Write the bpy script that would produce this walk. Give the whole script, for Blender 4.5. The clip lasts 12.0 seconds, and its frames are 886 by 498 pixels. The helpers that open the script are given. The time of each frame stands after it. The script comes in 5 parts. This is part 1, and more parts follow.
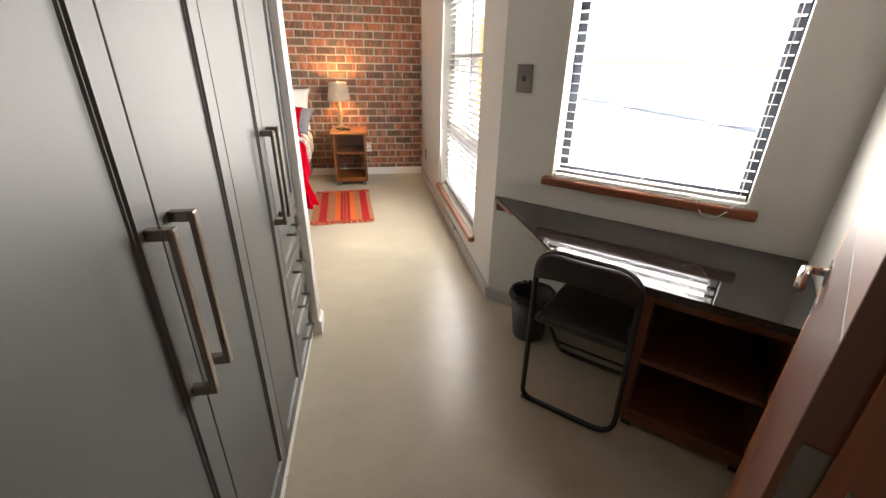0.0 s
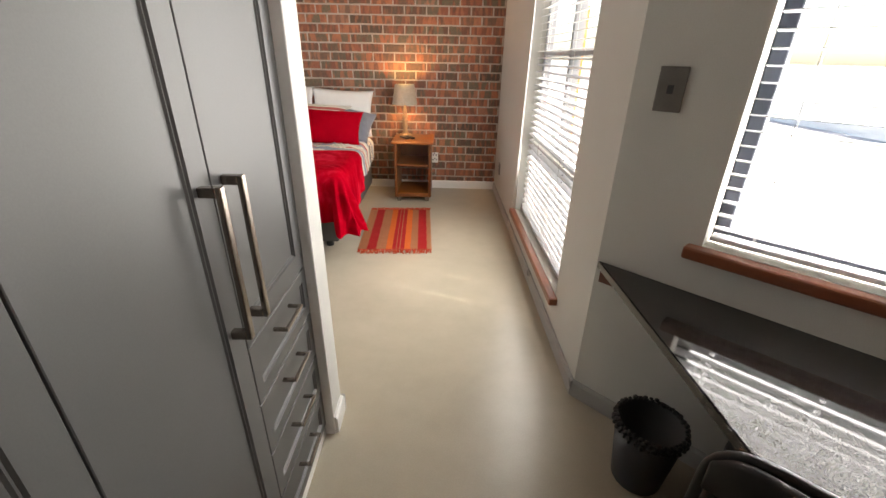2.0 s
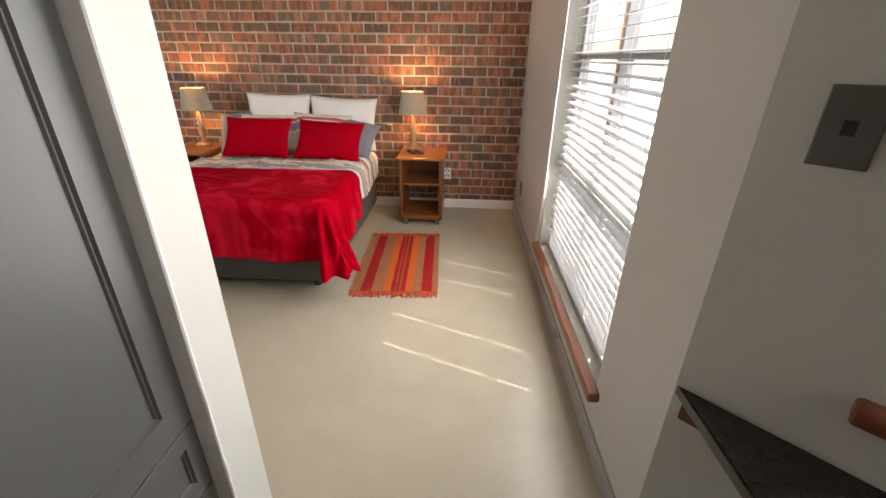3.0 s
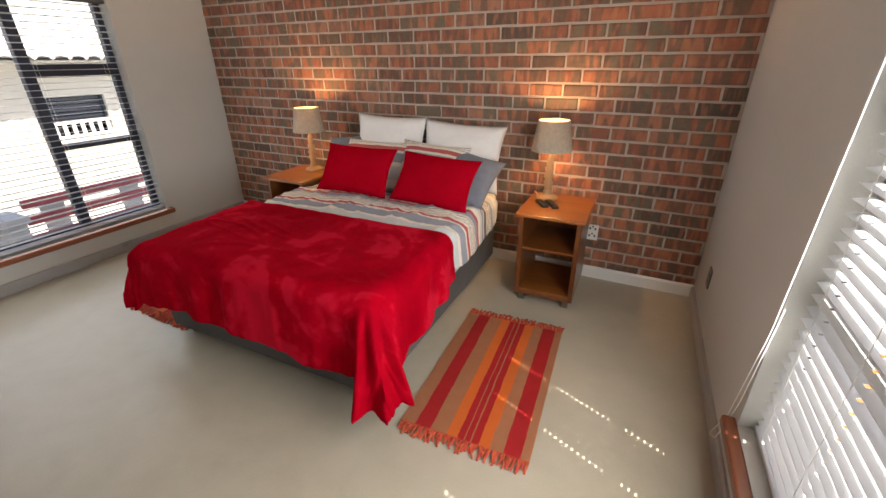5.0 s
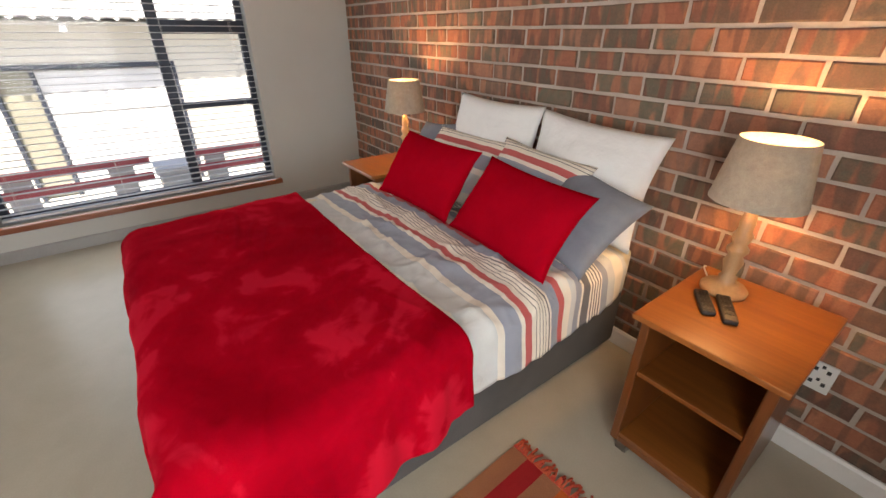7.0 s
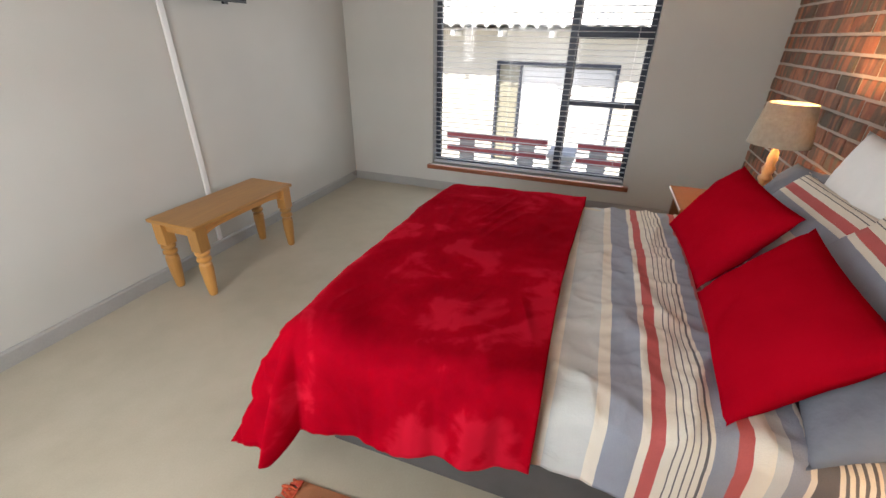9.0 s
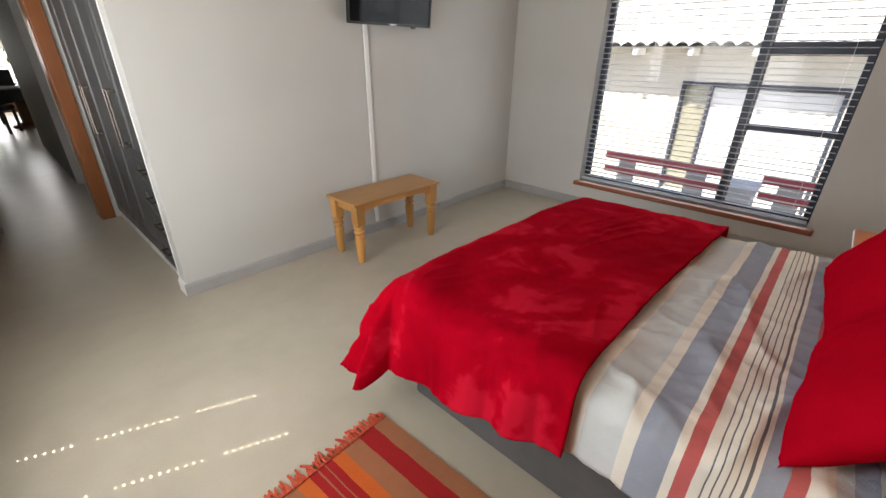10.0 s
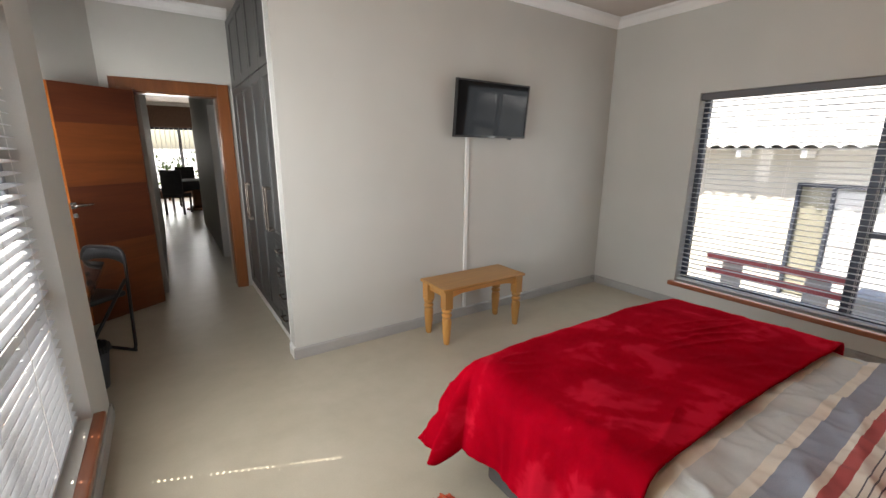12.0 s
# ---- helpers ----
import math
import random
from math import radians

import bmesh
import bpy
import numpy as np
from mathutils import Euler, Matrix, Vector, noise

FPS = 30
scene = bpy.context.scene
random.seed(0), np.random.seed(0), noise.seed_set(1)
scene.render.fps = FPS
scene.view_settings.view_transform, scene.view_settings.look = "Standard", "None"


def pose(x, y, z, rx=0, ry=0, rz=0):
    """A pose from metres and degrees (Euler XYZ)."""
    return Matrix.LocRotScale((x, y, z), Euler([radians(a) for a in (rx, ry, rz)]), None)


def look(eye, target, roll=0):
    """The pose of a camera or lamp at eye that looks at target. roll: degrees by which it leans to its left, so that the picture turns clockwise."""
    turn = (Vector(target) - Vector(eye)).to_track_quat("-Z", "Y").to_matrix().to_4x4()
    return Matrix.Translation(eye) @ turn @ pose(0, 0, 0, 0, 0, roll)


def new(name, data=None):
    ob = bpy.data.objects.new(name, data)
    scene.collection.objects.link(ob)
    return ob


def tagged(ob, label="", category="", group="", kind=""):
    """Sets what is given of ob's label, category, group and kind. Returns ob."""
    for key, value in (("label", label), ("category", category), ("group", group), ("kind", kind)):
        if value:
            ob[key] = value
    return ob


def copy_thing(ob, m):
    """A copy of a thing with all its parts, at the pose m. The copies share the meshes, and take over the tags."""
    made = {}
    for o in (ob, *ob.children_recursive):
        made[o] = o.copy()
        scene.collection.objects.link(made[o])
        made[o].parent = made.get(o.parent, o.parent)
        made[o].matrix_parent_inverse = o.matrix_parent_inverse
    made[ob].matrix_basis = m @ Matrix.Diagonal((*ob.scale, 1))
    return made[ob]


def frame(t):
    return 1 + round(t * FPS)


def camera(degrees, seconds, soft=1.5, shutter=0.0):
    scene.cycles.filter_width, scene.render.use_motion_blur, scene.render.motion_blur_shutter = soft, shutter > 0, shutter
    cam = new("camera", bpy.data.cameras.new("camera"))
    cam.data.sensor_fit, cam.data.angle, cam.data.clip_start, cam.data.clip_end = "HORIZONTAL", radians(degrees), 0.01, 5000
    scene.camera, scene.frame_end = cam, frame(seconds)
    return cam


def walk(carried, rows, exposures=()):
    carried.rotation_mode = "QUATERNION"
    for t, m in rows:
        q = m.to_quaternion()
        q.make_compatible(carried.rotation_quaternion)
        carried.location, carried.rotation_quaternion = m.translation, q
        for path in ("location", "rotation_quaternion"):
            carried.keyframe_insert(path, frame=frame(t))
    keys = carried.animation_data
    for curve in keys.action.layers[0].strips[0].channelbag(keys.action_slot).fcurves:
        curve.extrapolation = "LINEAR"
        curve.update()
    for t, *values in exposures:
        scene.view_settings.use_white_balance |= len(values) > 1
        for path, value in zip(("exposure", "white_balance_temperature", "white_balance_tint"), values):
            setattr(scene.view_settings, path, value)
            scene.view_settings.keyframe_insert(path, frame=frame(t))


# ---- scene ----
cam = camera(94.1, 12.0)
PATH = [
    (0, (0.36, 0.744, 1.435), (0.692, 2.531, 0.602), 1.1),
    (0.5, (0.392, 0.802, 1.404), (0.668, 2.605, 0.582), 1.8),
    (1, (0.445, 0.984, 1.413), (0.637, 2.794, 0.584), 2.0),
    (1.5, (0.475, 1.203, 1.406), (0.567, 3.017, 0.569), 1.9),
    (2, (0.455, 1.532, 1.433), (0.469, 3.346, 0.591), 1.2),
    (2.5, (0.481, 1.832, 1.431), (0.443, 3.646, 0.591), 0.8),
    (2.7, (0.503, 1.972, 1.434), (0.449, 3.787, 0.595), 0.9),
    (4.3, (0.563, 2.993, 1.581), (0.132, 4.739, 0.706), -1.2),
    (4.5, (0.574, 3.112, 1.562), (0.032, 4.84, 0.713), -0.9),
    (5, (0.569, 3.371, 1.535), (-0.203, 5.015, 0.697), -0.4),
    (5.5, (0.52, 3.696, 1.502), (-0.401, 5.254, 0.651), -0.2),
    (6, (0.503, 3.991, 1.476), (-0.549, 5.446, 0.594), -0.1),
    (6.5, (0.509, 4.361, 1.474), (-0.699, 5.665, 0.558), 0.4),
    (7, (0.429, 4.658, 1.443), (-0.981, 5.729, 0.513), 0.3),
    (7.5, (0.365, 4.856, 1.46), (-1.272, 5.538, 0.536), -0.3),
    (7.7, (0.354, 4.925, 1.468), (-1.344, 5.419, 0.534), -0.4),
    (9.3, (0.515, 5.415, 1.413), (-1.068, 4.592, 0.509), 0.8),
    (9.5, (0.52, 5.477, 1.405), (-0.987, 4.509, 0.514), 0.4),
    (10, (0.565, 5.62, 1.421), (-0.752, 4.384, 0.562), 0.6),
    (10.5, (0.617, 5.703, 1.426), (-0.555, 4.285, 0.641), 0.6),
    (11, (0.651, 5.731, 1.44), (-0.453, 4.208, 0.76), 0.6),
    (11.5, (0.667, 5.758, 1.473), (-0.416, 4.176, 0.905), 0.5),
    (12, (0.673, 5.776, 1.491), (-0.408, 4.16, 1.026), 0.4),
]
EXPOSURES = [(0.0, 2.45, 7350, 12), (1.5, 2.15, 7350, 12), (2.5, 1.95, 7250, 12), (5.5, 1.74, 7000, 12), (7.5, 1.84, 6900, 11), (9.5, 1.76, 6700, 10), (12.0, 1.6, 6800, 10)]
walk(cam, [(t, look(eye, target, roll)) for t, eye, target, roll in PATH], EXPOSURES)

# ---- daylight ----
SUN_TRAVEL = Vector((-0.489, 0.203, -0.848))      # morning sun from the east-south-east, 58 degrees up
world = bpy.data.worlds.new("sky")
scene.world = world
world.use_nodes = True
wn = world.node_tree.nodes
sky = wn.new("ShaderNodeTexSky")
sky.sky_type = "NISHITA"
sky.sun_disc = False
sky.sun_elevation = radians(58)
sky.sun_rotation = math.atan2(-SUN_TRAVEL.x, -SUN_TRAVEL.y)
sky.dust_density = 1.5
wn["Background"].inputs["Strength"].default_value = 0.11
world.node_tree.links.new(sky.outputs[0], wn["Background"].inputs["Color"])
sun_data = bpy.data.lights.new("sun", "SUN")
sun_data.energy, sun_data.angle, sun_data.color = 5.0, radians(0.38), (1.0, 0.95, 0.87)
sun = new("sun", sun_data)
sun.matrix_world = Matrix.Translation((6, -3, 9)) @ SUN_TRAVEL.to_track_quat("-Z", "Y").to_matrix().to_4x4()


def window_light(name, m, hole, watts, kelvin_col, deep=0.21):
    """Skylight through a window: an area lamp in the opening, deep metres behind the wall face."""
    u0, u1, v0, v1 = hole
    d = bpy.data.lights.new(name, "AREA")
    d.shape, d.size, d.size_y = "RECTANGLE", u1 - u0, v1 - v0
    d.energy, d.color = watts, kelvin_col
    o = new(name, d)
    o.matrix_world = m @ pose((u0 + u1) / 2, deep, (v0 + v1) / 2, -90, 0, 0)
    return o


window_light("skylight_tall", pose(1.09, 6.39, 0, 0, 0, -90), (1.52, 2.92, 0.6, 2.0), 15.0, (0.93, 0.965, 1.0), -0.002)
window_light("skylight_desk", pose(1.09, 3.02, 0, 0, 0, -45), (0.335, 1.205, 0.88, 2.0), 17.0, (0.95, 0.97, 1.0))
window_light("skylight_wide", pose(-3.39, 2.68, 0, 0, 0, 90), (1.13, 2.96, 0.26, 2.0), 5.5, (0.82, 0.91, 1.0), -0.002)
window_light("skylight_dining", pose(3.9, -9.4, 0, 0, 0, 180), (2.95, 4.55, 0.25, 2.1), 30.0, (1.0, 0.98, 0.95))

# ---- materials ----
def material(name, rough=0.5, metal=0.0, spec=0.5, coat=0.0):
    m = bpy.data.materials.new(name)
    m.use_nodes = True
    b = m.node_tree.nodes["Principled BSDF"]
    b.inputs["Roughness"].default_value = rough
    b.inputs["Metallic"].default_value = metal
    b.inputs["Specular IOR Level"].default_value = spec
    b.inputs["Coat Weight"].default_value = coat
    return m, m.node_tree.nodes, m.node_tree.links, b


def ramp(n, stops):
    r = n.new("ShaderNodeValToRGB")
    while len(r.color_ramp.elements) < len(stops):
        r.color_ramp.elements.new(0.5)
    for e, (p, c) in zip(r.color_ramp.elements, stops):
        e.position, e.color = p, (*c, 1)
    return r


def coords(n, l, scale=(1, 1, 1), space="Object", rot=(0, 0, 0)):
    tc, mp = n.new("ShaderNodeTexCoord"), n.new("ShaderNodeMapping")
    mp.inputs["Scale"].default_value = scale
    mp.inputs["Rotation"].default_value = rot
    l.new(tc.outputs[space], mp.inputs["Vector"])
    return mp.outputs["Vector"]


def noise_tex(n, l, vec, scale, detail=4.0, rough=0.55, dist=0.0):
    t = n.new("ShaderNodeTexNoise")
    t.inputs["Scale"].default_value = scale
    t.inputs["Detail"].default_value = detail
    t.inputs["Roughness"].default_value = rough
    t.inputs["Distortion"].default_value = dist
    l.new(vec, t.inputs["Vector"])
    return t.outputs["Fac"]


def mix_col(n, l, fac, a, b, kind="MIX"):
    m = n.new("ShaderNodeMix")
    m.data_type, m.blend_type = "RGBA", kind
    for sock, v in ((m.inputs["Factor"], fac), (m.inputs["A"], a), (m.inputs["B"], b)):
        if isinstance(v, bpy.types.NodeSocket):
            l.new(v, sock)
        elif isinstance(v, tuple):
            sock.default_value = (*v, 1)
        else:
            sock.default_value = v
    return m.outputs["Result"]


def maths(n, l, op, a, b=0.0, c=0.0):
    m = n.new("ShaderNodeMath")
    m.operation = op
    for i, v in enumerate((a, b, c)):
        if isinstance(v, bpy.types.NodeSocket):
            l.new(v, m.inputs[i])
        else:
            m.inputs[i].default_value = v
    return m.outputs[0]


def bump(n, l, b, height, strength=0.2, distance=0.002):
    bp = n.new("ShaderNodeBump")
    bp.inputs["Strength"].default_value = strength
    bp.inputs["Distance"].default_value = distance
    l.new(height, bp.inputs["Height"])
    l.new(bp.outputs[0], b.inputs["Normal"])


def rough_var(n, l, b, fac, lo, hi):
    mr = n.new("ShaderNodeMapRange")
    mr.inputs["To Min"].default_value, mr.inputs["To Max"].default_value = lo, hi
    l.new(fac, mr.inputs["Value"])
    l.new(mr.outputs[0], b.inputs["Roughness"])


def mottled(name, a, b_col, scale=3.0, rough=(0.5, 0.7), fine=120.0, bump_s=0.1, bump_d=0.001, metal=0.0, spec=0.5, stretch=(1, 1, 1), coat=0.0):
    """A surface that drifts between two colours, with a fine grain in its relief."""
    m, n, l, b = material(name, rough[0], metal, spec, coat)
    v = coords(n, l, stretch)
    big = noise_tex(n, l, v, scale, 5)
    small = noise_tex(n, l, v, fine, 3)
    r = ramp(n, [(0.3, a), (0.7, b_col)])
    l.new(big, r.inputs[0])
    l.new(mix_col(n, l, 0.12, r.outputs[0], small, "OVERLAY"), b.inputs["Base Color"])
    rough_var(n, l, b, big, *rough)
    bump(n, l, b, small, bump_s, bump_d)
    return m


def wood(name, dark, light, axis=0, scale=9.0, rough=(0.28, 0.42), coat=0.25, tile=None, stripes=26.0):
    """Varnished timber: the grain runs along one axis; each board of a thing has its own tone."""
    m, n, l, b = material(name, rough[0], 0.0, 0.5, coat)
    b.inputs["Coat Roughness"].default_value = 0.15
    st = [1.0, 1.0, 1.0]
    st[axis] = 0.07
    v = coords(n, l, tuple(st))
    grain = noise_tex(n, l, v, scale, 6, 0.6, 1.2)
    lines = noise_tex(n, l, v, stripes * 3, 3, 0.6)
    r = ramp(n, [(0.28, dark), (0.55, tuple((p + q) / 2 for p, q in zip(dark, light))), (0.75, light)])
    l.new(grain, r.inputs[0])
    info = n.new("ShaderNodeObjectInfo")
    geo = n.new("ShaderNodeNewGeometry")
    tone = maths(n, l, "FRACT", maths(n, l, "ADD", info.outputs["Random"], geo.outputs["Random Per Island"]))
    tone = maths(n, l, "MULTIPLY_ADD", tone, 0.5, 0.72)
    col = mix_col(n, l, 0.22, r.outputs[0], lines, "OVERLAY")
    hsv = n.new("ShaderNodeHueSaturation")
    l.new(col, hsv.inputs["Color"])
    l.new(tone, hsv.inputs["Value"])
    l.new(hsv.outputs[0], b.inputs["Base Color"])
    rough_var(n, l, b, grain, *rough)
    bump(n, l, b, lines, 0.12, 0.0006)
    return m


def plain(name, col, rough=0.5, metal=0.0, spec=0.5):
    m, n, l, b = material(name, rough, metal, spec)
    v = coords(n, l)
    g = noise_tex(n, l, v, 14.0, 4)
    l.new(mix_col(n, l, 0.1, col, g, "OVERLAY"), b.inputs["Base Color"])
    rough_var(n, l, b, g, max(0.02, rough - 0.06), min(1, rough + 0.08))
    return m


M_WALL = mottled("wall_paint", (0.515, 0.51, 0.475), (0.565, 0.56, 0.525), 1.3, (0.55, 0.72), 260.0, 0.12, 0.0012)
M_WHITE = mottled("white_paint", (0.76, 0.755, 0.74), (0.82, 0.815, 0.80), 2.0, (0.35, 0.5), 200.0, 0.05)
M_CEIL = mottled("ceiling_paint", (0.50, 0.44, 0.39), (0.56, 0.50, 0.45), 1.5, (0.7, 0.85), 120.0, 0.1)
M_SKIRT = mottled("skirting_enamel", (0.33, 0.325, 0.31), (0.39, 0.385, 0.37), 3.0, (0.22, 0.36), 150.0, 0.06)
M_SKIRT_W = mottled("skirting_white_enamel", (0.72, 0.71, 0.69), (0.8, 0.79, 0.77), 3.0, (0.22, 0.36), 150.0, 0.06)
M_CLOSET = mottled("wardrobe_grey_lacquer", (0.064, 0.064, 0.063), (0.072, 0.072, 0.071), 1.0, (0.4, 0.44), 300.0, 0.05, 0.0006, 0.0, 0.48)
M_STEEL = mottled("brushed_nickel", (0.25, 0.215, 0.185), (0.31, 0.27, 0.235), 6.0, (0.2, 0.28), 400.0, 0.1, 0.0004, 1.0)
M_ALU = plain("charcoal_aluminium", (0.035, 0.042, 0.06), 0.42, 0.3)
# Charcoal frame made paler: the window's glare is mixed into its colour.
M_GLAREALU = plain("glare_paled_aluminium", (0.26, 0.27, 0.29), 0.42, 0.2)
M_SLAT = plain("white_slat", (0.66, 0.67, 0.68), 0.4)
M_HEADRAIL = plain("grey_headrail", (0.11, 0.11, 0.115), 0.45)
M_CORD = plain("white_cord", (0.75, 0.74, 0.70), 0.8)
M_SILL = wood("sill_meranti", (0.16, 0.045, 0.018), (0.30, 0.095, 0.04), 0, 8.0)
M_DOORWOOD = wood("door_veneer", (0.22, 0.062, 0.013), (0.44, 0.145, 0.034), 2, 5.0, (0.25, 0.4), 0.3)
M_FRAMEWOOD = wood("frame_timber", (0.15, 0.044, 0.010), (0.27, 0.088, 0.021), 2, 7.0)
M_PINE = wood("bench_pine", (0.42, 0.19, 0.045), (0.60, 0.31, 0.085), 0, 7.0, (0.3, 0.45), 0.2)
M_PINE_Z = wood("bench_pine_leg", (0.42, 0.19, 0.045), (0.60, 0.31, 0.085), 2, 7.0, (0.3, 0.45), 0.2)
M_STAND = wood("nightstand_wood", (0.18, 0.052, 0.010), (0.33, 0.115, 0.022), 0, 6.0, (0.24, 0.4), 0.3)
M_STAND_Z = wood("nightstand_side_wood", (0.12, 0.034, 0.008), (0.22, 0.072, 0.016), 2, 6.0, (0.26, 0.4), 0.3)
M_DESKCAB = wood("desk_cabinet_mahogany", (0.085, 0.022, 0.01), (0.17, 0.05, 0.02), 2, 6.0, (0.3, 0.45), 0.2)
M_LAMPWOOD = wood("turned_lamp_wood", (0.42, 0.24, 0.11), (0.60, 0.39, 0.20), 2, 8.0, (0.4, 0.55), 0.1)
M_BLACK = plain("black_enamel", (0.012, 0.012, 0.013), 0.35)
M_VINYL = mottled("black_vinyl", (0.012, 0.012, 0.013), (0.02, 0.02, 0.021), 8.0, (0.4, 0.55), 500.0, 0.25, 0.0008)
M_PLASTIC = mottled("charcoal_plastic", (0.03, 0.032, 0.036), (0.042, 0.044, 0.05), 5.0, (0.4, 0.55), 300.0, 0.1)
M_SCREEN = plain("tv_glass", (0.006, 0.006, 0.007), 0.02, 0.0, 0.28)
M_SCREEN.node_tree.nodes["Principled BSDF"].inputs["Coat Weight"].default_value = 0.0
M_SCREEN.node_tree.nodes["Principled BSDF"].inputs["IOR"].default_value = 1.45
M_BEDBASE = mottled("bed_base_fabric", (0.075, 0.072, 0.068), (0.10, 0.096, 0.092), 6.0, (0.85, 0.95), 700.0, 0.4, 0.001)
M_MATTRESS = mottled("mattress_cream", (0.62, 0.57, 0.44), (0.68, 0.63, 0.50), 5.0, (0.8, 0.9), 300.0, 0.2)
M_PILLOW = mottled("white_cotton", (0.74, 0.735, 0.72), (0.8, 0.795, 0.78), 5.0, (0.8, 0.9), 16.0, 0.5, 0.012)
M_CUSHION = mottled("red_cotton", (0.34, 0.0015, 0.010), (0.40, 0.0025, 0.013), 6.0, (0.8, 0.92), 900.0, 0.25, 0.0008, 0.0, 0.0)
M_GREYPIL = mottled("grey_cotton", (0.17, 0.185, 0.225), (0.225, 0.24, 0.28), 6.0, (0.8, 0.92), 20.0, 0.45, 0.010)
M_STEELKNOB = plain("polished_steel", (0.6, 0.58, 0.55), 0.22, 1.0)
M_WHITEPLASTIC = plain("white_plastic", (0.74, 0.73, 0.70), 0.35)
M_DARK = plain("socket_dark", (0.02, 0.02, 0.02), 0.4)
M_GREYPLATE = mottled("satin_plate", (0.15, 0.135, 0.12), (0.20, 0.18, 0.16), 12.0, (0.28, 0.4), 300.0, 0.05, 0.0004, 0.7)


def granite():
    m, n, l, b = material("dark_granite", 0.08)
    v = coords(n, l)
    a, c = noise_tex(n, l, v, 260.0, 3, 0.7), noise_tex(n, l, v, 22.0, 5, 0.6)
    r = ramp(n, [(0.35, (0.012, 0.0105, 0.010)), (0.6, (0.034, 0.029, 0.027)), (0.78, (0.085, 0.075, 0.07))])
    l.new(maths(n, l, "MULTIPLY_ADD", a, 0.7, maths(n, l, "MULTIPLY", c, 0.3)), r.inputs[0])
    l.new(r.outputs[0], b.inputs["Base Color"])
    rough_var(n, l, b, c, 0.045, 0.065)
    return m


def screed():
    """Polished cement floor: warm grey, cloudy, with trowel drift and a satin seal."""
    m, n, l, b = material("cement_screed", 0.3)
    v = coords(n, l)
    cloud = noise_tex(n, l, v, 1.1, 6, 0.6, 0.6)
    mid = noise_tex(n, l, v, 7.0, 5, 0.6)
    fine = noise_tex(n, l, v, 150.0, 3)
    r = ramp(n, [(0.3, (0.365, 0.325, 0.25)), (0.5, (0.415, 0.373, 0.29)), (0.72, (0.465, 0.42, 0.335))])
    l.new(maths(n, l, "MULTIPLY_ADD", mid, 0.35, maths(n, l, "MULTIPLY", cloud, 0.65)), r.inputs[0])
    l.new(mix_col(n, l, 0.08, r.outputs[0], fine, "OVERLAY"), b.inputs["Base Color"])
    rough_var(n, l, b, cloud, 0.26, 0.36)
    bump(n, l, b, fine, 0.03, 0.0006)
    return m


def brick_mat():
    """Fired face brick: each brick has its own tone, with dark kiln flashes across it."""
    m, n, l, b = material("face_brick", 0.85)
    tc, info, geo = n.new("ShaderNodeTexCoord"), n.new("ShaderNodeObjectInfo"), n.new("ShaderNodeNewGeometry")
    rnd = maths(n, l, "FRACT", maths(n, l, "ADD", info.outputs["Random"], geo.outputs["Random Per Island"]))
    rnd2 = maths(n, l, "FRACT", maths(n, l, "MULTIPLY", rnd, 17.31))
    off = n.new("ShaderNodeCombineXYZ")
    l.new(maths(n, l, "MULTIPLY", rnd, 40.0), off.inputs["X"])
    l.new(maths(n, l, "MULTIPLY", rnd2, 40.0), off.inputs["Z"])
    add = n.new("ShaderNodeVectorMath")
    l.new(tc.outputs["Object"], add.inputs[0])
    l.new(off.outputs[0], add.inputs[1])
    tone = ramp(n, [(0.0, (0.10, 0.066, 0.05)), (0.16, (0.19, 0.082, 0.055)), (0.4, (0.27, 0.10, 0.062)), (0.7, (0.37, 0.135, 0.072)), (1.0, (0.30, 0.16, 0.11))])
    l.new(rnd, tone.inputs[0])
    st = n.new("ShaderNodeMapping")
    st.inputs["Scale"].default_value = (1.0, 0.1, 0.22)
    l.new(add.outputs[0], st.inputs["Vector"])
    wide = noise_tex(n, l, st.outputs[0], 19.0, 1, 0.3, 0.1)
    wr_ = ramp(n, [(0.46, (0, 0, 0)), (0.53, (1, 1, 1))])
    l.new(wide, wr_.inputs[0])
    streak = noise_tex(n, l, st.outputs[0], 30.0, 1, 0.3, 0.2)
    sr = ramp(n, [(0.5, (0, 0, 0)), (0.6, (1, 1, 1))])
    l.new(streak, sr.inputs[0])
    blotch = noise_tex(n, l, add.outputs[0], 26.0, 3, 0.6)
    worn = maths(n, l, "MULTIPLY_ADD", blotch, 1.1, 0.4)
    amount = maths(n, l, "MULTIPLY", wr_.outputs[0], maths(n, l, "MULTIPLY_ADD", rnd2, 0.55, 0.45))
    amount = maths(n, l, "MINIMUM", maths(n, l, "MULTIPLY", amount, worn), 1.0)
    dark = mix_col(n, l, rnd2, (0.06, 0.052, 0.042), (0.15, 0.125, 0.085))
    lit = mix_col(n, l, maths(n, l, "MULTIPLY", sr.outputs[0], 0.42), tone.outputs[0], (0.46, 0.19, 0.10))
    col = mix_col(n, l, amount, lit, dark)
    grit = noise_tex(n, l, add.outputs[0], 160.0, 4, 0.7)
    pits = noise_tex(n, l, add.outputs[0], 35.0, 4, 0.65)
    col = mix_col(n, l, 0.35, col, grit, "OVERLAY")
    l.new(mix_col(n, l, 0.25, col, pits, "OVERLAY"), b.inputs["Base Color"])
    bump(n, l, b, maths(n, l, "MULTIPLY_ADD", pits, 0.7, grit), 0.6, 0.003)
    return m


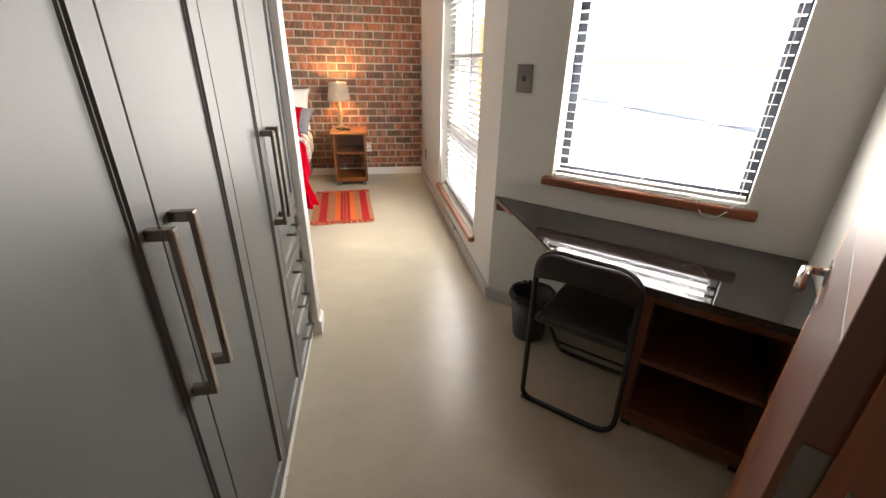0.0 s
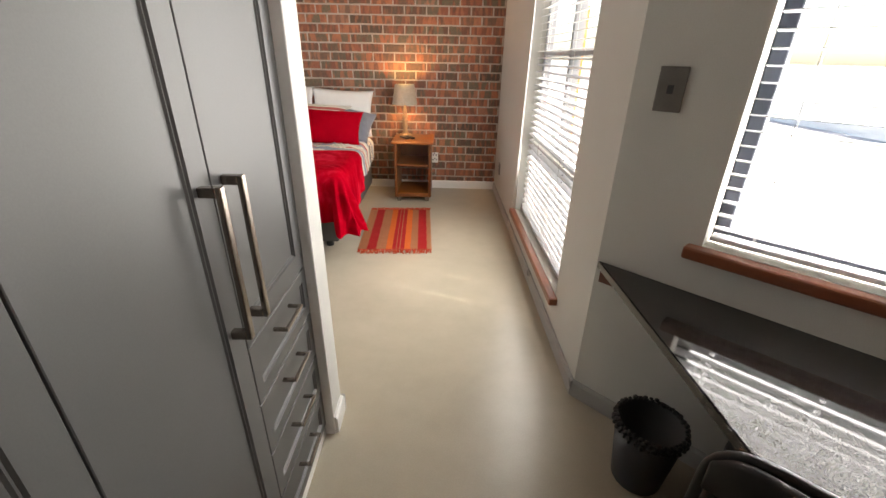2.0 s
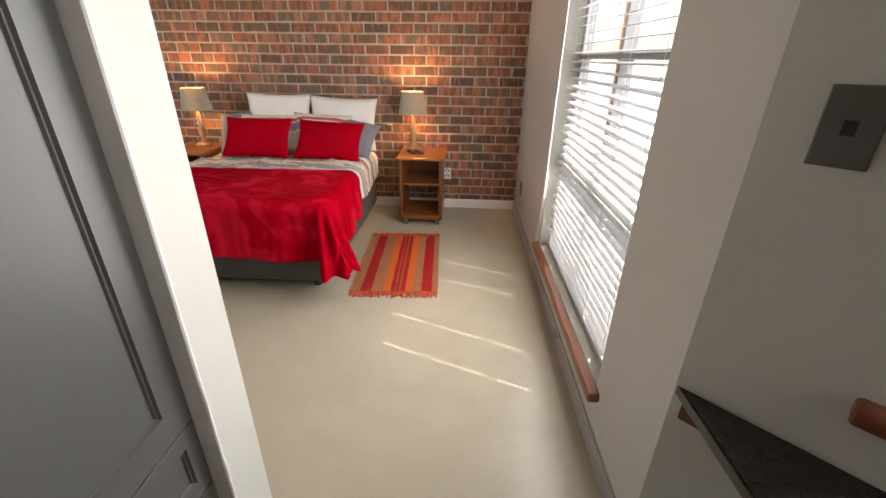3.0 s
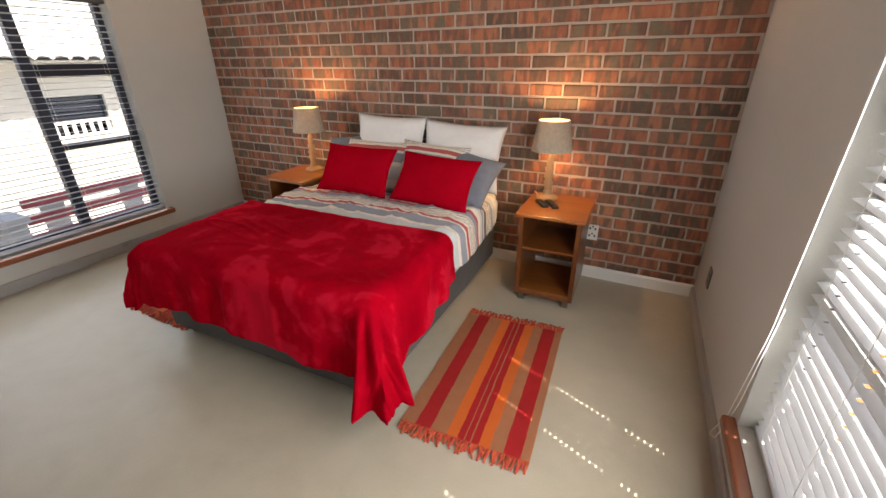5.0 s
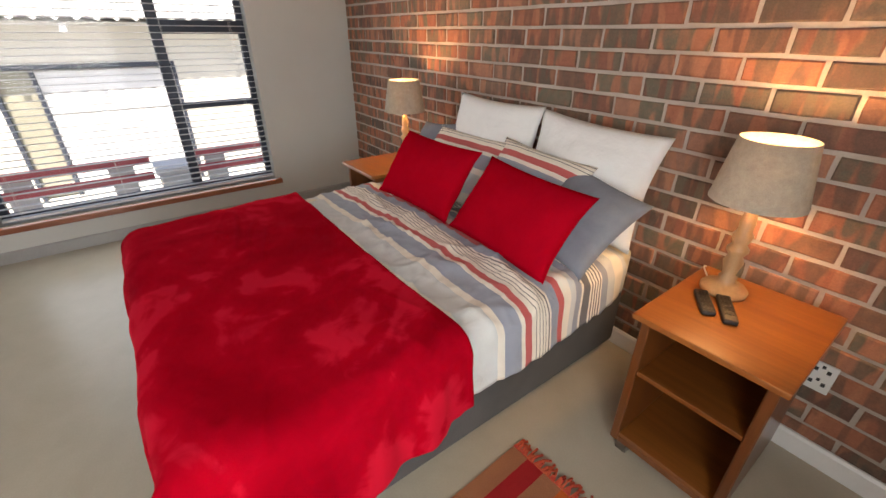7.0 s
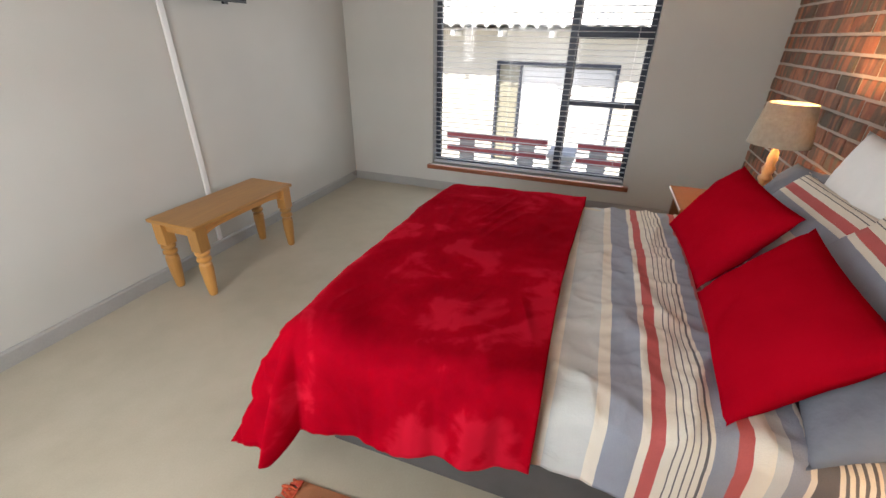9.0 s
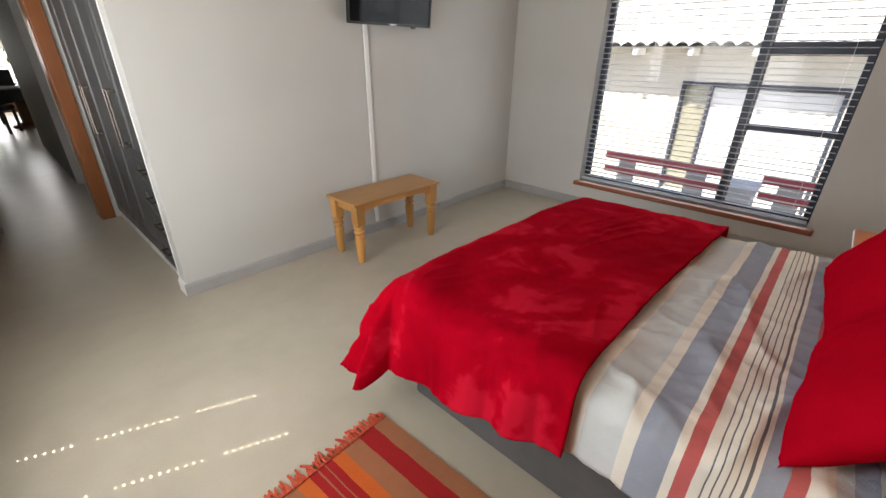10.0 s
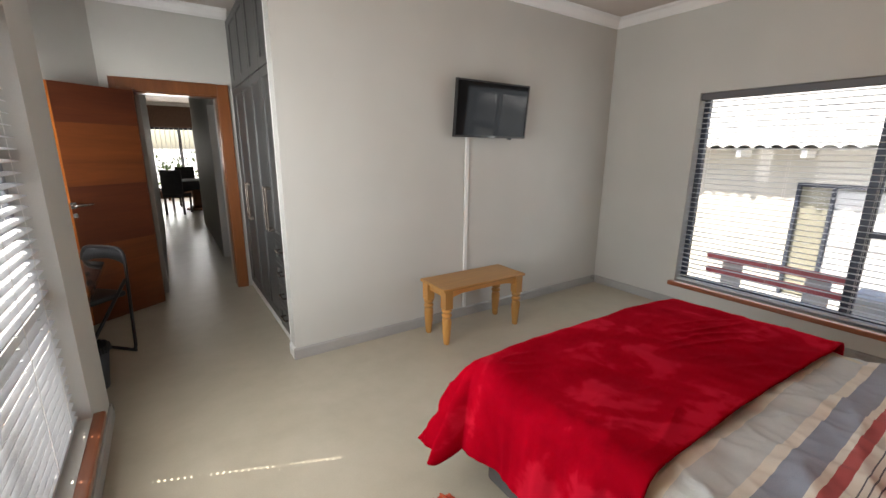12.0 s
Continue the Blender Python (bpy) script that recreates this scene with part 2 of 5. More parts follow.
def velvet():
    """Crimson plush throw: pile that catches the light where it is brushed the other way."""
    m, n, l, b = material("crimson_plush", 0.8, 0.0, 0.0)
    v = coords(n, l)
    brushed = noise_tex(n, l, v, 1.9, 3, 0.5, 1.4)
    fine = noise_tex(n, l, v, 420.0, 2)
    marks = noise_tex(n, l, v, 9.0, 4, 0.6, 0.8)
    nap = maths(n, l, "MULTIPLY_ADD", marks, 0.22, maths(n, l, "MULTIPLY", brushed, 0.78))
    # The paler top stop paints the sheen of brushed pile into the colour.
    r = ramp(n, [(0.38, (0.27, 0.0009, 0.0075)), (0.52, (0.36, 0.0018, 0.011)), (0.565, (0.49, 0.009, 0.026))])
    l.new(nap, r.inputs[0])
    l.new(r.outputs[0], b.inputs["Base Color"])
    b.inputs["Sheen Weight"].default_value = 0.2
    b.inputs["Sheen Roughness"].default_value = 0.3
    b.inputs["Sheen Tint"].default_value = (1.0, 0.08, 0.12, 1)
    rough_var(n, l, b, brushed, 0.38, 0.6)
    bump(n, l, b, maths(n, l, "MULTIPLY_ADD", fine, 0.2, maths(n, l, "MULTIPLY_ADD", marks, 0.5, brushed)), 0.5, 0.012)
    return m


def stripes(name, stops, axis, span, start, weave=(400.0, 0.3), wobble=0.004):
    """Woven stripes across one axis of the object: stops are (position in metres, colour)."""
    m, n, l, b = material(name, 0.9)
    tc = n.new("ShaderNodeTexCoord")
    sep = n.new("ShaderNodeSeparateXYZ")
    l.new(tc.outputs["UV"], sep.inputs[0])
    w = noise_tex(n, l, tc.outputs["UV"], 9.0, 3)
    pos = maths(n, l, "ADD", sep.outputs[axis], maths(n, l, "MULTIPLY", maths(n, l, "SUBTRACT", w, 0.5), wobble))
    t = maths(n, l, "DIVIDE", maths(n, l, "SUBTRACT", pos, start), span)
    t = maths(n, l, "FRACT", t)
    col = None
    for chunk in range(0, len(stops), 16):
        part_stops = stops[chunk:chunk + 16]
        r = ramp(n, [((p - start) / span, c) for p, c in part_stops])
        r.color_ramp.interpolation = "CONSTANT"
        l.new(t, r.inputs[0])
        if col is None:
            col = r.outputs[0]
        else:
            col = mix_col(n, l, maths(n, l, "GREATER_THAN", t, (part_stops[0][0] - start) / span), col, r.outputs[0])
    fine = noise_tex(n, l, tc.outputs["UV"], weave[0], 2)
    big = noise_tex(n, l, tc.outputs["UV"], 12.0, 5, 0.62, 0.8)
    col = mix_col(n, l, 0.2, col, fine, "OVERLAY")
    l.new(mix_col(n, l, 0.12, col, big, "OVERLAY"), b.inputs["Base Color"])
    bump(n, l, b, maths(n, l, "MULTIPLY_ADD", fine, 0.25, big), weave[1], 0.008)
    return m


CREAM, GREYB, CORAL, CHAR = (0.78, 0.73, 0.63), (0.31, 0.335, 0.395), (0.52, 0.115, 0.11), (0.15, 0.145, 0.15)
PALE = (0.58, 0.60, 0.585)


def duvet_stops(k=1.0):
    """One repeat of the bed linen's stripes, from the pale band to the next."""
    s = [(0.0, PALE), (0.105, CREAM), (0.135, GREYB), (0.215, CREAM), (0.235, CORAL), (0.268, CREAM)]
    p = 0.29
    for _ in range(5):
        s += [(p, CHAR), (p + 0.005, CREAM)]
        p += 0.0165
    s += [(p + 0.002, GREYB), (p + 0.045, CORAL), (p + 0.075, CREAM), (p + 0.115, PALE), (p + 0.145, GREYB), (p + 0.18, CREAM), (p + 0.195, CHAR), (p + 0.235, CREAM)]
    p += 0.245
    for _ in range(4):
        s += [(p, CHAR), (p + 0.006, CREAM)]
        p += 0.0165
    s += [(p, GREYB), (p + 0.04, PALE), (p + 0.09, CREAM)]
    return [(a * k, c) for a, c in s]


M_DUVET = stripes("striped_linen", [(p + 0.30, c) for p, c in duvet_stops()], 1, 0.84, 0.30, (400.0, 0.75), 0.007)
ORANGE, RED, RUST = (0.82, 0.21, 0.04), (0.56, 0.022, 0.025), (0.54, 0.235, 0.115)
RUG_STOPS = [(0.0, RUST), (0.07, RED), (0.145, RUST), (0.225, ORANGE), (0.275, RED), (0.305, RUST), (0.311, RED), (0.335, RUST), (0.341, RED), (0.375, ORANGE), (0.425, RUST), (0.485, RED), (0.56, RUST)]
M_RUG = stripes("handwoven_stripe", RUG_STOPS, 0, 0.60, 0.0, (250.0, 0.6), 0.01)
M_FRINGE = mottled("rug_fringe", (0.38, 0.018, 0.016), (0.55, 0.12, 0.04), 60.0, (0.85, 0.95), 500.0, 0.3)
M_FLOOR, M_BRICK, M_GRANITE, M_THROW = screed(), brick_mat(), granite(), velvet()
M_MORTAR = mottled("mortar", (0.38, 0.315, 0.265), (0.47, 0.40, 0.345), 9.0, (0.85, 0.95), 180.0, 0.5, 0.003)


def shade_mat():
    m, n, l, b = material("linen_lampshade", 0.9)
    v = coords(n, l)
    weave = noise_tex(n, l, v, 350.0, 2)
    cloud = noise_tex(n, l, v, 45.0, 4, 0.65)
    linen = mix_col(n, l, 0.35, (0.37, 0.335, 0.275), cloud, "OVERLAY")
    l.new(mix_col(n, l, 0.25, linen, weave, "OVERLAY"), b.inputs["Base Color"])
    bump(n, l, b, weave, 0.3, 0.001)
    tr = n.new("ShaderNodeBsdfTranslucent")
    tr.inputs["Color"].default_value = (0.55, 0.46, 0.34, 1)
    ms = n.new("ShaderNodeMixShader")
    ms.inputs[0].default_value = 0.12
    l.new(b.outputs[0], ms.inputs[1])
    l.new(tr.outputs[0], ms.inputs[2])
    l.new(ms.outputs[0], n["Material Output"].inputs["Surface"])
    return m


def bulb_mat():
    m, n, l, b = material("warm_bulb", 0.4)
    b.inputs["Base Color"].default_value = (1, 0.9, 0.7, 1)
    b.inputs["Emission Color"].default_value = (1.0, 0.62, 0.28, 1)
    b.inputs["Emission Strength"].default_value = 10.0
    return m


def glass_mat():
    m, n, l, b = material("window_glass", 0.0)
    tr, gl, ms = n.new("ShaderNodeBsdfTransparent"), n.new("ShaderNodeBsdfGlossy"), n.new("ShaderNodeMixShader")
    gl.inputs["Roughness"].default_value = 0.02
    lw = n.new("ShaderNodeLayerWeight")
    lw.inputs["Blend"].default_value = 0.5
    l.new(maths(n, l, "MULTIPLY_ADD", maths(n, l, "POWER", lw.outputs["Facing"], 5.0), 0.3, 0.015), ms.inputs[0])
    l.new(tr.outputs[0], ms.inputs[1])
    l.new(gl.outputs[0], ms.inputs[2])
    l.new(ms.outputs[0], n["Material Output"].inputs["Surface"])
    return m


M_SHADE, M_BULB, M_GLASS = shade_mat(), bulb_mat(), glass_mat()
M_PLASTER = mottled("neighbour_plaster", (0.44, 0.42, 0.37), (0.50, 0.48, 0.43), 1.2, (0.8, 0.9), 60.0, 0.2)
M_TILE = mottled("roof_tile", (0.46, 0.455, 0.445), (0.54, 0.535, 0.525), 1.5, (0.75, 0.9), 50.0, 0.3)
M_PAVE = mottled("pale_paving", (0.42, 0.41, 0.39), (0.50, 0.49, 0.47), 0.8, (0.8, 0.95), 40.0, 0.3)
M_REDWOOD = mottled("red_painted_slat", (0.30, 0.055, 0.065), (0.38, 0.08, 0.09), 4.0, (0.45, 0.6), 90.0, 0.2)
M_CONCRETE = mottled("bench_concrete", (0.45, 0.455, 0.46), (0.52, 0.525, 0.53), 4.0, (0.8, 0.9), 80.0, 0.3)
M_GATE = mottled("grey_white_panel", (0.5, 0.505, 0.51), (0.57, 0.575, 0.58), 2.0, (0.5, 0.65), 90.0, 0.1)
M_YELLOW = mottled("ochre_paint", (0.42, 0.17, 0.03), (0.52, 0.24, 0.05), 5.0, (0.6, 0.8), 90.0, 0.1)
M_DARKWOOD = plain("dark_dining_wood", (0.025, 0.014, 0.01), 0.4)
M_CLOTH = mottled("dark_tablecloth", (0.02, 0.02, 0.024), (0.035, 0.035, 0.04), 8.0, (0.8, 0.9), 300.0, 0.2)
M_LEAF = mottled("leaf", (0.05, 0.09, 0.02), (0.10, 0.14, 0.04), 9.0, (0.5, 0.7), 90.0, 0.1)
M_KHAKI = mottled("khaki_panel", (0.20, 0.19, 0.145), (0.25, 0.24, 0.185), 2.0, (0.6, 0.8), 90.0, 0.1)
M_BRICKFAR = mottled("brown_brick_far", (0.10, 0.06, 0.045), (0.2, 0.12, 0.085), 30.0, (0.8, 0.95), 120.0, 0.4)

# ---- mesh helpers ----
def part(name, bm, mat, parent=None, label="", smooth=False):
    """Links a bmesh as one mesh object, under a thing or a part."""
    me = bpy.data.meshes.new(name)
    bmesh.ops.recalc_face_normals(bm, faces=bm.faces[:])
    bm.to_mesh(me)
    bm.free()
    if smooth:
        me.shade_smooth()
    for mt in (mat if isinstance(mat, (list, tuple)) else (mat,)):
        me.materials.append(mt)
    ob = new(name, me)
    if parent is not None:
        ob.parent = parent
    if label:
        ob["label"] = label
    return ob


def share(name, mesh, parent=None, m=None):
    """Another object on the same mesh."""
    ob = new(name, mesh)
    if parent is not None:
        ob.parent = parent
    if m is not None:
        ob.matrix_basis = m
    return ob


def thing(name, label, category, m=None, group="", kind=""):
    e = tagged(new(name), label, category, group, kind)
    e.empty_display_size = 0.1
    if m is not None:
        e.matrix_basis = m
    return e


def box(bm, x0, x1, y0, y1, z0, z1, bevel=0.0, seg=2):
    r = bmesh.ops.create_cube(bm, size=1.0)
    vs = r["verts"]
    bmesh.ops.scale(bm, vec=(x1 - x0, y1 - y0, z1 - z0), verts=vs)
    bmesh.ops.translate(bm, vec=((x0 + x1) / 2, (y0 + y1) / 2, (z0 + z1) / 2), verts=vs)
    if bevel:
        es = list({e for v in vs for e in v.link_edges})
        bmesh.ops.bevel(bm, geom=es, offset=bevel, segments=seg, profile=0.6, affect="EDGES")
    return bm


def boxes(*bs, bevel=0.0, seg=2):
    bm = bmesh.new()
    for b in bs:
        box(bm, *b, bevel=bevel, seg=seg)
    return bm


def lathe(profile, n=24, caps=True):
    """A turned shape about z from (radius, height) pairs."""
    bm = bmesh.new()
    rings = []
    for r, z in profile:
        rings.append([bm.verts.new((r * math.cos(2 * math.pi * i / n), r * math.sin(2 * math.pi * i / n), z)) for i in range(n)])
    for a, b in zip(rings, rings[1:]):
        for i in range(n):
            bm.faces.new((a[i], a[(i + 1) % n], b[(i + 1) % n], b[i]))
    if caps:
        bm.faces.new(rings[0][::-1])
        bm.faces.new(rings[-1])
    return bm


def tube(points, radius, n=8, closed=False):
    """A round bar along a line of points."""
    bm = bmesh.new()
    pts = [Vector(p) for p in points]
    rings = []
    side = None
    for i, p in enumerate(pts):
        a = pts[i - 1] if i or closed else p
        b = pts[(i + 1) % len(pts)] if i < len(pts) - 1 or closed else p
        d = (b - a).normalized()
        if side is None:
            side = d.orthogonal().normalized()
        side = (side - d * side.dot(d)).normalized()
        up = d.cross(side)
        rings.append([bm.verts.new(p + radius * (math.cos(2 * math.pi * k / n) * side + math.sin(2 * math.pi * k / n) * up)) for k in range(n)])
    pairs = list(zip(rings, rings[1:])) + ([(rings[-1], rings[0])] if closed else [])
    for a, b in pairs:
        for k in range(n):
            bm.faces.new((a[k], a[(k + 1) % n], b[(k + 1) % n], b[k]))
    if not closed:
        bm.faces.new(rings[0][::-1])
        bm.faces.new(rings[-1])
    return bm


def rounded(points, r=0.06, n=6):
    """A polyline with its corners rounded off."""
    pts = [Vector(p) for p in points]
    out = [pts[0]]
    for a, b, c in zip(pts, pts[1:], pts[2:]):
        u, v = (a - b).normalized(), (c - b).normalized()
        k = min(r, (a - b).length * 0.45, (c - b).length * 0.45)
        for i in range(n + 1):
            t = i / n
            out.append((1 - t) ** 2 * (b + u * k) + 2 * t * (1 - t) * b + t * t * (b + v * k))
    out.append(pts[-1])
    return out


def cells(us, vs, solid, t0, t1):
    """A plate in the u-v plane (x, z) from depth t0 to t1 (y), with the cells that are not solid left open."""
    bm = bmesh.new()
    cache = {}

    def v(i, j, k):
        key = (i, j, k)
        if key not in cache:
            cache[key] = bm.verts.new((us[i], (t0, t1)[k], vs[j]))
        return cache[key]

    nu, nv = len(us) - 1, len(vs) - 1
    on = [[0 <= i < nu and 0 <= j < nv and solid((us[i] + us[i + 1]) / 2, (vs[j] + vs[j + 1]) / 2) for j in range(nv)] for i in range(nu)]

    def filled(i, j):
        return 0 <= i < nu and 0 <= j < nv and on[i][j]

    for i in range(nu):
        for j in range(nv):
            if not on[i][j]:
                continue
            bm.faces.new((v(i, j, 0), v(i + 1, j, 0), v(i + 1, j + 1, 0), v(i, j + 1, 0)))
            bm.faces.new((v(i, j, 1), v(i, j + 1, 1), v(i + 1, j + 1, 1), v(i + 1, j, 1)))
            for (di, dj, a, b) in ((-1, 0, (i, j), (i, j + 1)), (1, 0, (i + 1, j), (i + 1, j + 1)), (0, -1, (i, j), (i + 1, j)), (0, 1, (i, j + 1), (i + 1, j + 1))):
                if not filled(i + di, j + dj):
                    bm.faces.new((v(*a, 0), v(*b, 0), v(*b, 1), v(*a, 1)))
    return bm


def wall(name, m, length, height, thick, holes=(), mat=None, label="", z0=0.0):
    """A wall along local x, its room face at y = 0 and its body behind (y > 0), with openings right through."""
    us = sorted({0.0, length, *[h[0] for h in holes], *[h[1] for h in holes]})
    vs = sorted({z0, height, *[h[2] for h in holes], *[h[3] for h in holes]})
    ob = part(name, cells(us, vs, lambda u, v: not any(h[0] < u < h[1] and h[2] < v < h[3] for h in holes), 0.0, thick), mat or M_WALL)
    ob.matrix_basis = m
    return tagged(ob, label, "wall", kind="structure")


# ---- the plan ----
EAST, NORTH, WEST, TVW, END, DOORW, CEIL = 1.09, 6.39, -3.39, 2.90, 0.03, 0.90, 2.80
BAY_N = (1.09, 3.02)                   # where the east wall turns into the desk bay
BAY_C = (2.13, 1.98)                   # inner corner of the bay
BAY_S = (1.05, 0.90)                   # where the bay meets the door wall
SKEW = Matrix.Translation((0.6, NORTH, 0)) @ pose(0, 0, 0, 0, 0, -1.3) @ Matrix.Translation((-0.6, -NORTH, 0))   # the brick wall runs slightly askew
FRAME_E = pose(EAST, NORTH, 0, 0, 0, -90)                      # along the east wall, from north to south
FRAME_D = pose(BAY_N[0], BAY_N[1], 0, 0, 0, -45)               # along the window wall of the bay
FRAME_W = pose(WEST, TVW - 0.22, 0, 0, 0, 90)                  # along the west wall, from south to north
WIN_E = (NORTH - 4.87, NORTH - 3.47, 0.27, 2.0)
WIN_D = (0.335, 1.205, 0.88, 2.0)
WIN_W = (3.81 - TVW + 0.22, 5.64 - TVW + 0.22, 0.26, 2.0)

OUTLINE = [(-3.64, 6.79), (1.34, 6.79), (1.34, 3.12), (2.46, 1.98), (1.22, 0.80), (1.22, -3.78), (4.1, -3.78), (4.1, -9.6), (-3.8, -9.6), (-3.8, -3.78), (-0.8, -3.78), (-0.8, 2.6), (-3.64, 2.6)]


def slab(z0, z1):
    bm = bmesh.new()
    lo, hi = ([bm.verts.new((x, y, z)) for x, y in OUTLINE] for z in (z0, z1))
    for i in range(len(OUTLINE)):
        j = (i + 1) % len(OUTLINE)
        bm.faces.new((lo[i], lo[j], hi[j], hi[i]))
    bm.faces.new(lo)
    bm.faces.new(hi)
    return bm


floor = part("floor", slab(-0.12, 0.0), M_FLOOR)
tagged(floor, "polished warm grey cement screed floor with a satin sheen", "floor", kind="structure")
ceiling = part("ceiling", slab(CEIL, CEIL + 0.1), M_CEIL)
tagged(ceiling, "flat beige painted ceiling", "ceiling", kind="structure")

wall("wall_east", FRAME_E, NORTH - BAY_N[1], CEIL, 0.16, [WIN_E], label="light grey painted wall with a tall window")
wall("wall_bay_window", FRAME_D, 1.471, CEIL, 0.24, [WIN_D], label="angled light grey wall above a built-in desk")
SIDE = math.degrees(math.atan2(BAY_S[1] - BAY_C[1], BAY_S[0] - BAY_C[0]))
wall("wall_bay_side", pose(BAY_C[0], BAY_C[1], 0, 0, 0, SIDE), 1.53, CEIL, 0.2, label="angled light grey wall behind the open door")
wall("wall_west", FRAME_W, NORTH - TVW + 0.36, CEIL, 0.24, [WIN_W], label="grey painted wall with a wide window")
wall("wall_tv", pose(END, TVW, 0, 0, 0, 180), END - WEST, CEIL, 0.125, label="pale grey wall that carries the television")
wall("wall_door", pose(BAY_S[0] + 0.0, DOORW, 0, 0, 0, 180), BAY_S[0] + 0.75, CEIL, 0.2, [(BAY_S[0] - 0.93, BAY_S[0] - 0.105, -0.001, 2.02)], label="light grey wall round the bedroom door")
wall("wall_wardrobe_back", pose(-0.62, 0.6, 0, 0, 0, 90), 2.1, CEIL, 0.1, label="plain wall behind the wardrobe")
north = part("wall_north", boxes((WEST - 0.24, EAST + 0.24, NORTH + 0.008, NORTH + 0.24, 0, CEIL)), M_MORTAR)
north.matrix_basis = SKEW
tagged(north, "red and charcoal face brick feature wall with grey mortar", "wall", kind="structure")


def skirting(name, m, length, h=0.085, mat=None, label="grey enamelled skirting board"):
    bm = bmesh.new()
    prof = [(0, 0), (-0.016, 0), (-0.016, h - 0.012), (-0.009, h), (0, h)]
    a = [bm.verts.new((0, y, z)) for y, z in prof]
    b = [bm.verts.new((length, y, z)) for y, z in prof]
    for i in range(len(prof)):
        j = (i + 1) % len(prof)
        bm.faces.new((a[i], a[j], b[j], b[i]))
    bm.faces.new(a[::-1])
    bm.faces.new(b)
    ob = part(name, bm, mat or M_SKIRT)
    ob.matrix_basis = m
    return tagged(ob, label, "skirting", kind="structure")


skirting("baseboard", FRAME_E, NORTH - BAY_N[1] + 0.005)
skirting("baseboard", FRAME_D, 1.2)
skirting("baseboard", FRAME_W @ pose(0.22, 0, 0), NORTH - TVW + 0.09)
skirting("baseboard", pose(END + 0.016, TVW, 0, 0, 0, 180), END - WEST)
skirting("baseboard", pose(END, TVW - 0.125, 0, 0, 0, 90), 0.125, mat=M_SKIRT_W, label="white skirting on the wall end")
skirting("baseboard", SKEW @ pose(WEST, NORTH, 0), EAST - WEST, 0.09, M_SKIRT_W, "white painted skirting under the brick wall")


def cornice(m, length):
    bm = bmesh.new()
    prof = [(0, CEIL - 0.09), (-0.012, CEIL - 0.09), (-0.02, CEIL - 0.07), (-0.05, CEIL - 0.03), (-0.075, CEIL - 0.018), (-0.085, CEIL - 0.004), (0, CEIL - 0.004)]
    a = [bm.verts.new((-0.02, y, z)) for y, z in prof]
    b = [bm.verts.new((length + 0.02, y, z)) for y, z in prof]
    for i in range(len(prof)):
        j = (i + 1) % len(prof)
        bm.faces.new((a[i], a[j], b[j], b[i]))
    bm.faces.new(a[::-1])
    bm.faces.new(b)
    ob = part("trim", bm, M_WHITE)
    ob.matrix_basis = m
    tagged(ob, "white moulded ceiling cornice", "cornice", kind="structure")


cornice(FRAME_E, NORTH - BAY_N[1])
cornice(FRAME_D, 1.471)
cornice(FRAME_W @ pose(0.22, 0, 0), NORTH - TVW + 0.09)
cornice(pose(END, TVW, 0, 0, 0, 180), END - WEST)
cornice(pose(BAY_C[0], BAY_C[1], 0, 0, 0, SIDE), 1.52)
cornice(pose(BAY_S[0], DOORW, 0, 0, 0, 180), BAY_S[0])
cornice(SKEW @ pose(WEST, NORTH, 0), EAST - WEST)


# ---- windows and blinds ----
def window(name, frame_m, hole, label, mullions=(), transoms=(), fat=(), fat_half=0.045, post=0.035, mat=None):
    """A charcoal aluminium window in a wall's opening. transoms: (u0, u1, z). fat: heights of the thick transoms."""
    u0, u1, v0, v1 = hole
    e = thing(name, label, "window", frame_m, kind="structure")
    y0, y1, w = 0.10, 0.155, 0.045
    for b in ((u0, u0 + w, y0, y1, v0, v1), (u1 - w, u1, y0, y1, v0, v1), (u0 + w, u1 - w, y0, y1, v0, v0 + w), (u0 + w, u1 - w, y0, y1, v1 - w, v1)):
        part("window_frame", boxes(b, bevel=0.004, seg=1), mat or M_ALU, e)
    for u in mullions:
        part("mullion", boxes((u - post, u + post, y0 - 0.004, y1 + 0.004, v0 + w, v1 - w), bevel=0.004, seg=1), mat or M_ALU, e)
    for a, b, z in transoms:
        t = fat_half if z in fat else 0.022
        part("transom", boxes((a, b, y0 - 0.002, y1 + 0.002, z - t, z + t), bevel=0.004, seg=1), mat or M_ALU, e)
    pane = part("pane", boxes((u0 + 0.02, u1 - 0.02, 0.126, 0.130, v0 + 0.02, v1 - 0.02)), M_GLASS, e)
    pane.visible_shadow = False
    part("window_sill", boxes((u0 - 0.045, u1 + 0.045, -0.045, 0.10, v0 - 0.045, v0 - 0.002), bevel=0.012, seg=3), M_SILL, e, "varnished red-brown timber sill")
    return e


def slat_mesh(length, cols, hole):
    """One venetian slat, slightly crowned, with a slot for each lift cord."""
    us = sorted({-length / 2, length / 2, *[c - 0.008 for c in cols], *[c + 0.008 for c in cols]})
    vs = [-0.0238, -0.012, -hole, hole, 0.012, 0.0238]
    bm = cells(us, vs, lambda u, v: not (abs(v) < hole and any(abs(u - c) < 0.008 for c in cols)), 0.0, 0.0026)
    for v in bm.verts:
        z = v.co.z
        v.co = Vector((v.co.x, z, v.co.y - 0.0014 + 0.0016 * (1 - (z / 0.0238) ** 2)))
    me = bpy.data.meshes.new("slat")
    bmesh.ops.recalc_face_normals(bm, faces=bm.faces[:])
    bm.to_mesh(me)
    bm.free()
    me.materials.append(M_SLAT)
    return me


